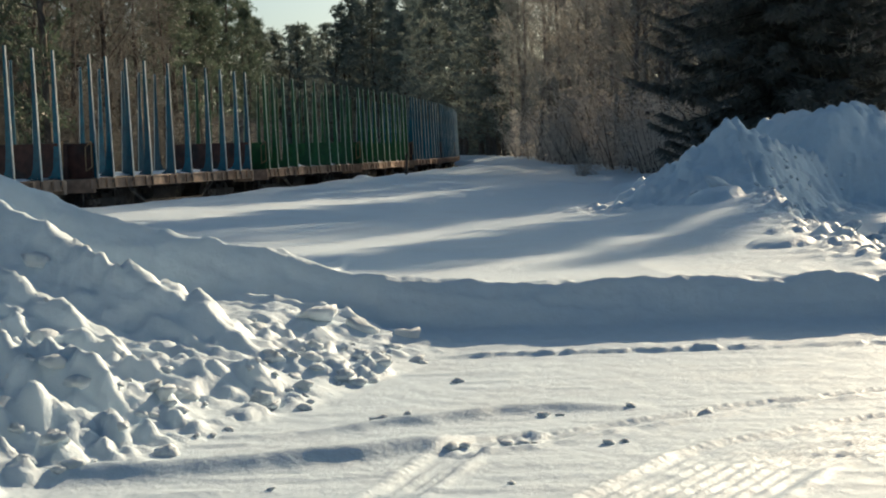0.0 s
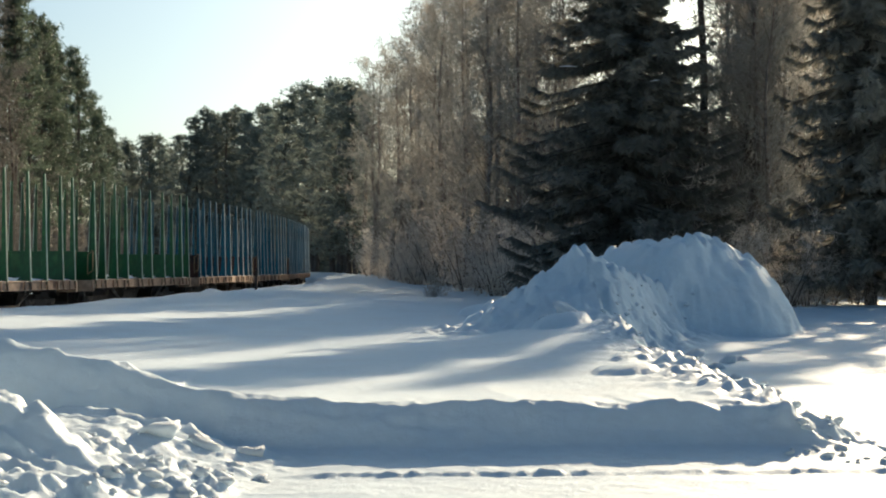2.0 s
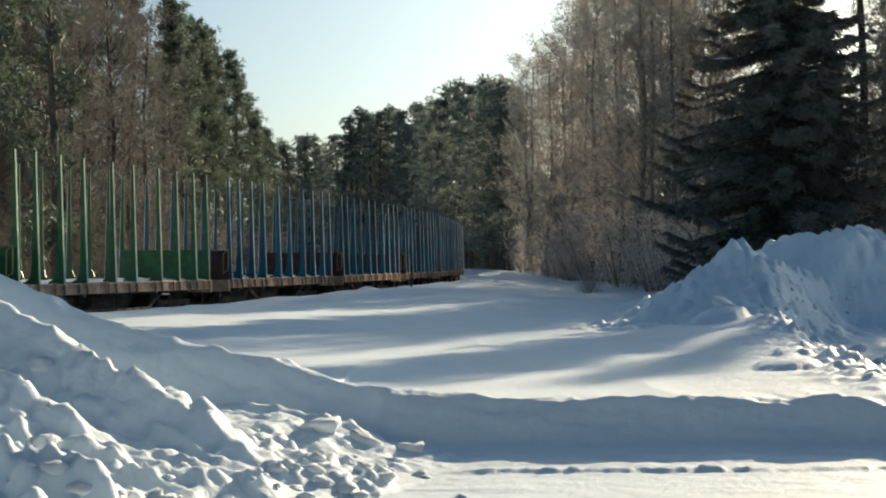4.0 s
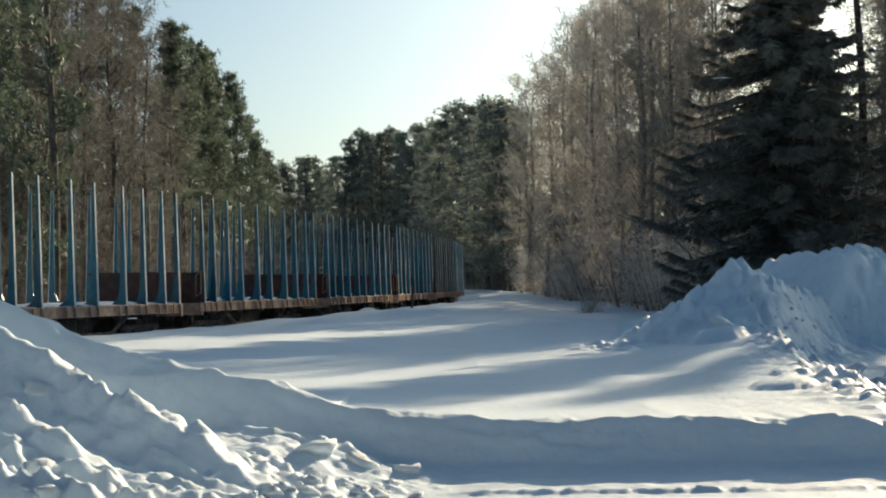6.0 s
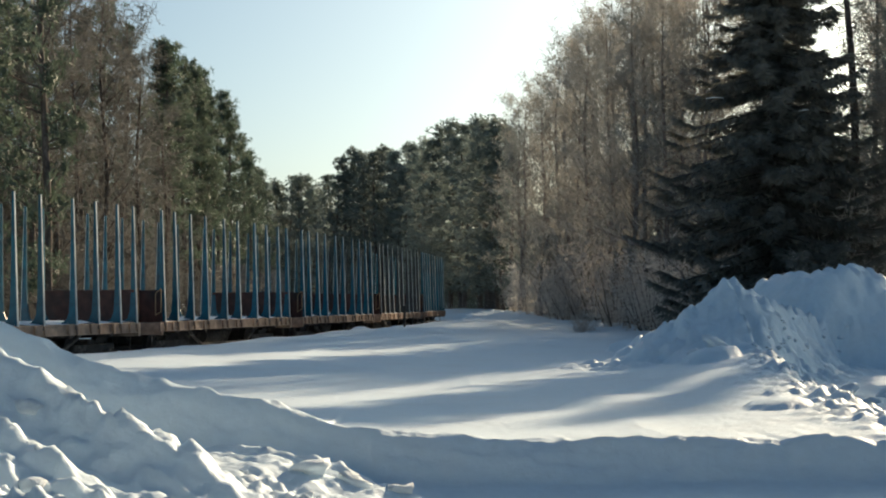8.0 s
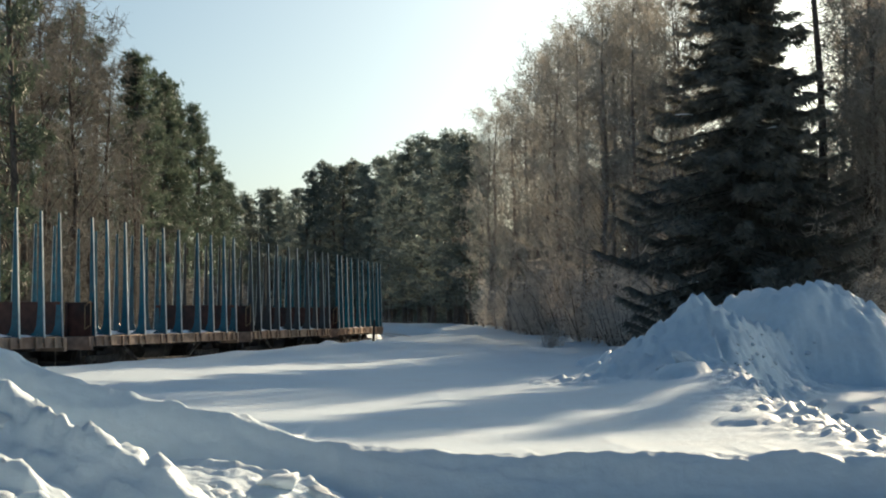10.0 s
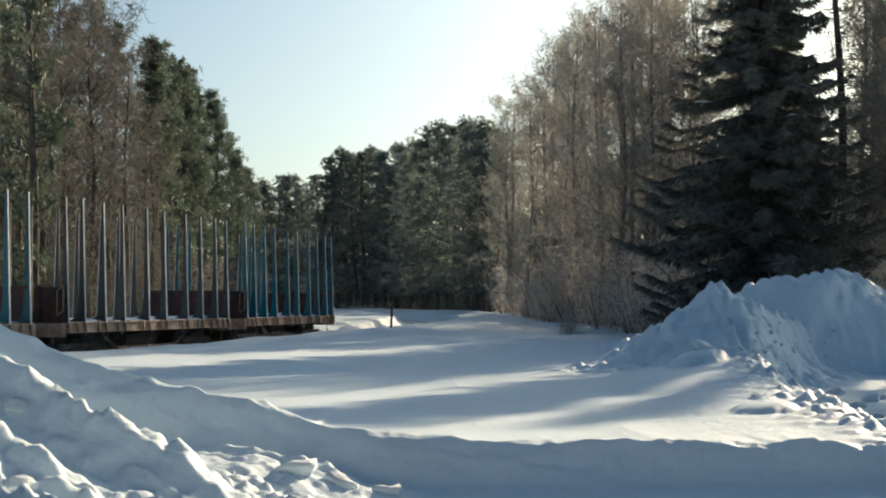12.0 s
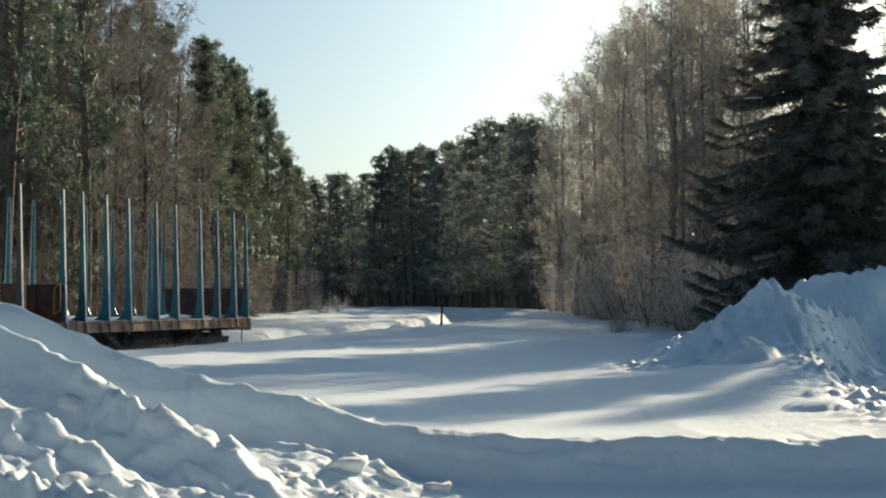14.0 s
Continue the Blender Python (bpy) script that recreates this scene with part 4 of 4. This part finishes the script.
        for y in (-0.925, 0.925):
            if wheel_src is None:
                bm = bmesh.new()
                bm_cyl(bm, (-1.05, 0, 0), (1.05, 0, 0), 0.08, 8)
                for side in (-1, 1):
                    bm_cyl(bm, (side * 0.70, 0, 0), (side * 0.83, 0, 0), 0.475, 20)
                    bm_cyl(bm, (side * 0.68, 0, 0), (side * 0.71, 0, 0), 0.51, 20)
                    bm_cyl(bm, (side * 0.82, 0, 0), (side * 0.88, 0, 0), 0.14, 10)
                    bm_box(bm, side * 0.85 - 0.02, side * 0.85 + 0.02, -0.03, 0.03, 0.15, 0.38)
                ws = part("wheelset", bm, WHEEL, bg_ob, "dark steel wheels on an axle")
                ws.matrix_basis = pose(0, y, 0.475)
                wheel_src = ws
            else:
                shared("wheelset", wheel_src, bg_ob, pose(0, y, 0.475), "dark steel wheels on an axle")
    return w


WAGONS = []


def build_train():
    b = make_wagon(BLUE, BROWN, "empty timber wagon with blue stakes and rusty frame")
    t = make_wagon(TEAL, BROWN, "empty timber wagon with teal stakes and brown end walls")
    g = make_wagon(GREEN, GREEN, "empty timber wagon with green stakes and end walls")
    s = make_wagon(GREY, BROWN, "empty timber wagon with bare grey stakes")
    fresh = {b, t, g, s}
    for src in (t, s, b, b, b, b, g, g, b, b, b):
        if src in fresh:
            fresh.discard(src)
            WAGONS.append(src)
        else:
            WAGONS.append(copy_thing(src, Matrix.Identity(4)))


build_train()

# ---------------------------------------------------------------- small things


def make_post():
    x, y = spot(781, 72), 72.0
    bm = bmesh.new()
    bmesh.ops.create_cone(bm, cap_ends=True, segments=8, radius1=0.06, radius2=0.05, depth=1.35, matrix=Matrix.Translation((0, 0, 0.25)))
    bmesh.ops.create_cone(bm, cap_ends=True, segments=8, radius1=0.075, radius2=0.03, depth=0.08, matrix=Matrix.Translation((0, 0, 0.95)))
    me = bpy.data.meshes.new("marker_post")
    bm.to_mesh(me)
    bm.free()
    me.materials.append(POSTM)
    ob = new("marker_post", me)
    ob.matrix_basis = pose(x, y, ground_z(x, y), 0, 2, 0)
    tagged(ob, "dark wooden marker post standing in snow beside the track", "post")


make_post()


def make_sapling():
    """A bare sapling bent over the snow in front of the spruce."""
    rng = random.Random(5)
    d = 56.0
    line = [(1300, 0.35), (1296, 1.4), (1275, 2.6), (1238, 3.25), (1195, 3.55), (1150, 3.9), (1105, 4.35)]
    base = Vector((spot(1300, d), d, 0))
    pts = [Vector((spot(u, d), d + 0.15 * math.sin(i), z)) - base for i, (u, z) in enumerate(line)]
    tr, cr = Mesh(), Mesh()
    tr.tube(pts, [0.05, 0.045, 0.04, 0.034, 0.027, 0.018, 0.008], 6)
    for i in range(60):
        f = rng.uniform(1.5, 6)
        k = min(5, int(f))
        c = pts[k].lerp(pts[k + 1], f - k)
        v = (Vector((-0.7, 0, 0.2)) + rand_dir(rng) * 0.9).normalized()
        cr.strip(c, c + v * rng.uniform(0.3, 0.9), 0.022, rng)
    root = tree_thing("sapling", tr, cr, BIRCHBARK, TWIG, "bare sapling bent over in front of the spruce", "tree", "saplings", "crown")
    root.matrix_basis = pose(base.x, base.y, 0)


make_sapling()


def make_clods():
    """Broken lumps of snow: on the road, down the heap's foot, along the windrow."""
    rng = random.Random(21)
    meshes = []
    for k in range(6):
        bm = bmesh.new()
        bmesh.ops.create_icosphere(bm, subdivisions=2, radius=1.0)
        for v in bm.verts:
            n = noise.noise(v.co * 1.1 + Vector((k * 7, 0, 0))) * 0.55 + noise.noise(v.co * 2.6 + Vector((0, k * 5, 0))) * 0.34
            v.co = v.co * (1 + n)
            v.co.z *= 0.62
            v.co.x *= 1.25
        me = bpy.data.meshes.new("snow_clod")
        bm.to_mesh(me)
        bm.free()
        me.materials.append(CLOD)
        me.polygons.foreach_set("use_smooth", [True] * len(me.polygons))
        meshes.append(me)

    def put(x, y, r, label, group):
        ob = new("snow_clod", rng.choice(meshes))
        ob.matrix_basis = pose(x, y, ground_z(x, y) + r * 0.12, rng.uniform(-20, 20), rng.uniform(-20, 20), rng.uniform(0, 360))
        ob.scale = (r, r * rng.uniform(0.8, 1.2), r)
        tagged(ob, label, "snow clod", group=group)

    for x, y, r in ((0.30, 10.93, 0.055), (-0.21, 9.32, 0.07), (-0.05, 9.36, 0.04), (0.57, 8.5, 0.07), (0.48, 8.46, 0.05), (0.64, 8.52, 0.04), (1.70, 9.39, 0.07), (1.03, 8.47, 0.05), (1.12, 8.5, 0.035), (0.18, 8.46, 0.06), (0.26, 8.5, 0.045), (0.45, 7.53, 0.03), (-0.69, 7.57, 0.025), (0.75, 9.42, 0.05), (0.86, 9.45, 0.035), (1.3, 9.6, 0.04)):
        put(x, y, r * 0.7, "small clod of packed snow lying on the road", "snow clods on the road")
    for i in range(100):
        u = rng.random()
        w = abs(rng.gauss(0.3, 0.6))
        x = 0.27 - 1.91 * u - 0.917 * w + rng.gauss(0, 0.08)
        y = 12.2 - 4.4 * u + 0.398 * w
        put(x, y, 0.022 + 0.055 * rng.random() ** 2.2, "rounded clod of snow on the ploughed heap", "snow clods of the heap")
    put(-0.42, 12.75, 0.12, "square block of snow at the foot of the bank", "snow clods of the heap")
    for x, y, r in ((-3.12, 12.2, 0.09), (-2.6, 11.2, 0.07), (-1.7, 12.4, 0.06)):
        put(x, y, r, "frozen block of snow on the ploughed heap", "snow clods of the heap")
    put(-0.05, 12.85, 0.11, "rounded clod of snow on the ploughed heap", "snow clods of the heap")
    put(-0.75, 12.6, 0.13, "rounded clod of snow on the ploughed heap", "snow clods of the heap")
    for i in range(170):
        y = 12.6 + 20 * rng.random() ** 1.3
        e = float(np.interp(y, [12, 13, 17, 23, 27, 31, 37], [4.75, 4.8, 4.9, 5.4, 6.2, 7.5, 12.0]))
        x = e + rng.gauss(0.10, 0.22)
        put(x, y, 0.018 + 0.04 * rng.random() ** 2, "rough clod of snow along the windrow", "snow clods of the windrow")
    for x, y, r in ((7.1, 26.0, 0.20), (7.5, 25.2, 0.15), (6.95, 24.0, 0.12), (7.9, 25.6, 0.11), (6.6, 21.7, 0.10), (5.0, 25.9, 0.20), (4.7, 26.4, 0.10)):
        put(x, y, r, "large block of snow broken off the tall heap", "snow clods of the windrow")


make_clods()


def make_powder():
    """Snow dust whirled up behind the last wagon and along its wheels."""
    rng = random.Random(31)
    me = Mesh()
    for i in range(26000):
        back = rng.random() ** 1.6 * 16
        h = rng.random() ** 1.5 * (0.7 + 0.09 * back)
        c = Vector((rng.gauss(0, 1.3 + 0.05 * back), STAKE_L / 2 - 1.0 + back, 0.05 + h))
        me.needle(c, rand_dir(rng), rng.uniform(0.012, 0.03), 0.018, rng)
    for i in range(14000):
        sd = rng.choice((-1, 1))
        c = Vector((sd * (1.2 + abs(rng.gauss(0, 0.35))), rng.uniform(-7, 7), 0.03 + 0.7 * rng.random() ** 2.2))
        me.needle(c, rand_dir(rng), rng.uniform(0.012, 0.03), 0.018, rng)
    ob = link("blown_snow", me.v, me.f, POWDER)
    return tagged(ob, "fine snow dust whirling behind the last wagon", "snow dust", kind="stuff")


powder = make_powder()


# ---------------------------------------------------------------- what moves
def travel(t):
    """Arc length of the last wagon's rear stake at t seconds."""
    u = 14 - t
    return 8.8617 * u - 0.018248 * u * u + 0.000114364 * u ** 3


def motions():
    for i, w in enumerate(WAGONS):
        rows = []
        for k in range(29):
            t = k * 0.5
            s = travel(t) - PITCH * i - STAKE_L / 2
            x, y, a = on_arc(s, -HALF_W)
            rows.append((t, pose(x, y, RAIL_Z, 0, 0, -math.degrees(a))))
        walk(w, rows)
        if i == 0:
            walk(powder, rows)
        for bogie in [c for c in w.children if c.name.startswith("bogie")]:
            for ws in bogie.children:
                y0 = ws.matrix_basis.translation.y
                spin = [(k / 15, pose(0, y0, 0.475, math.degrees((travel(0) - travel(k / 15)) / 0.475), 0, 0)) for k in range(211)]
                walk(ws, spin)


motions()
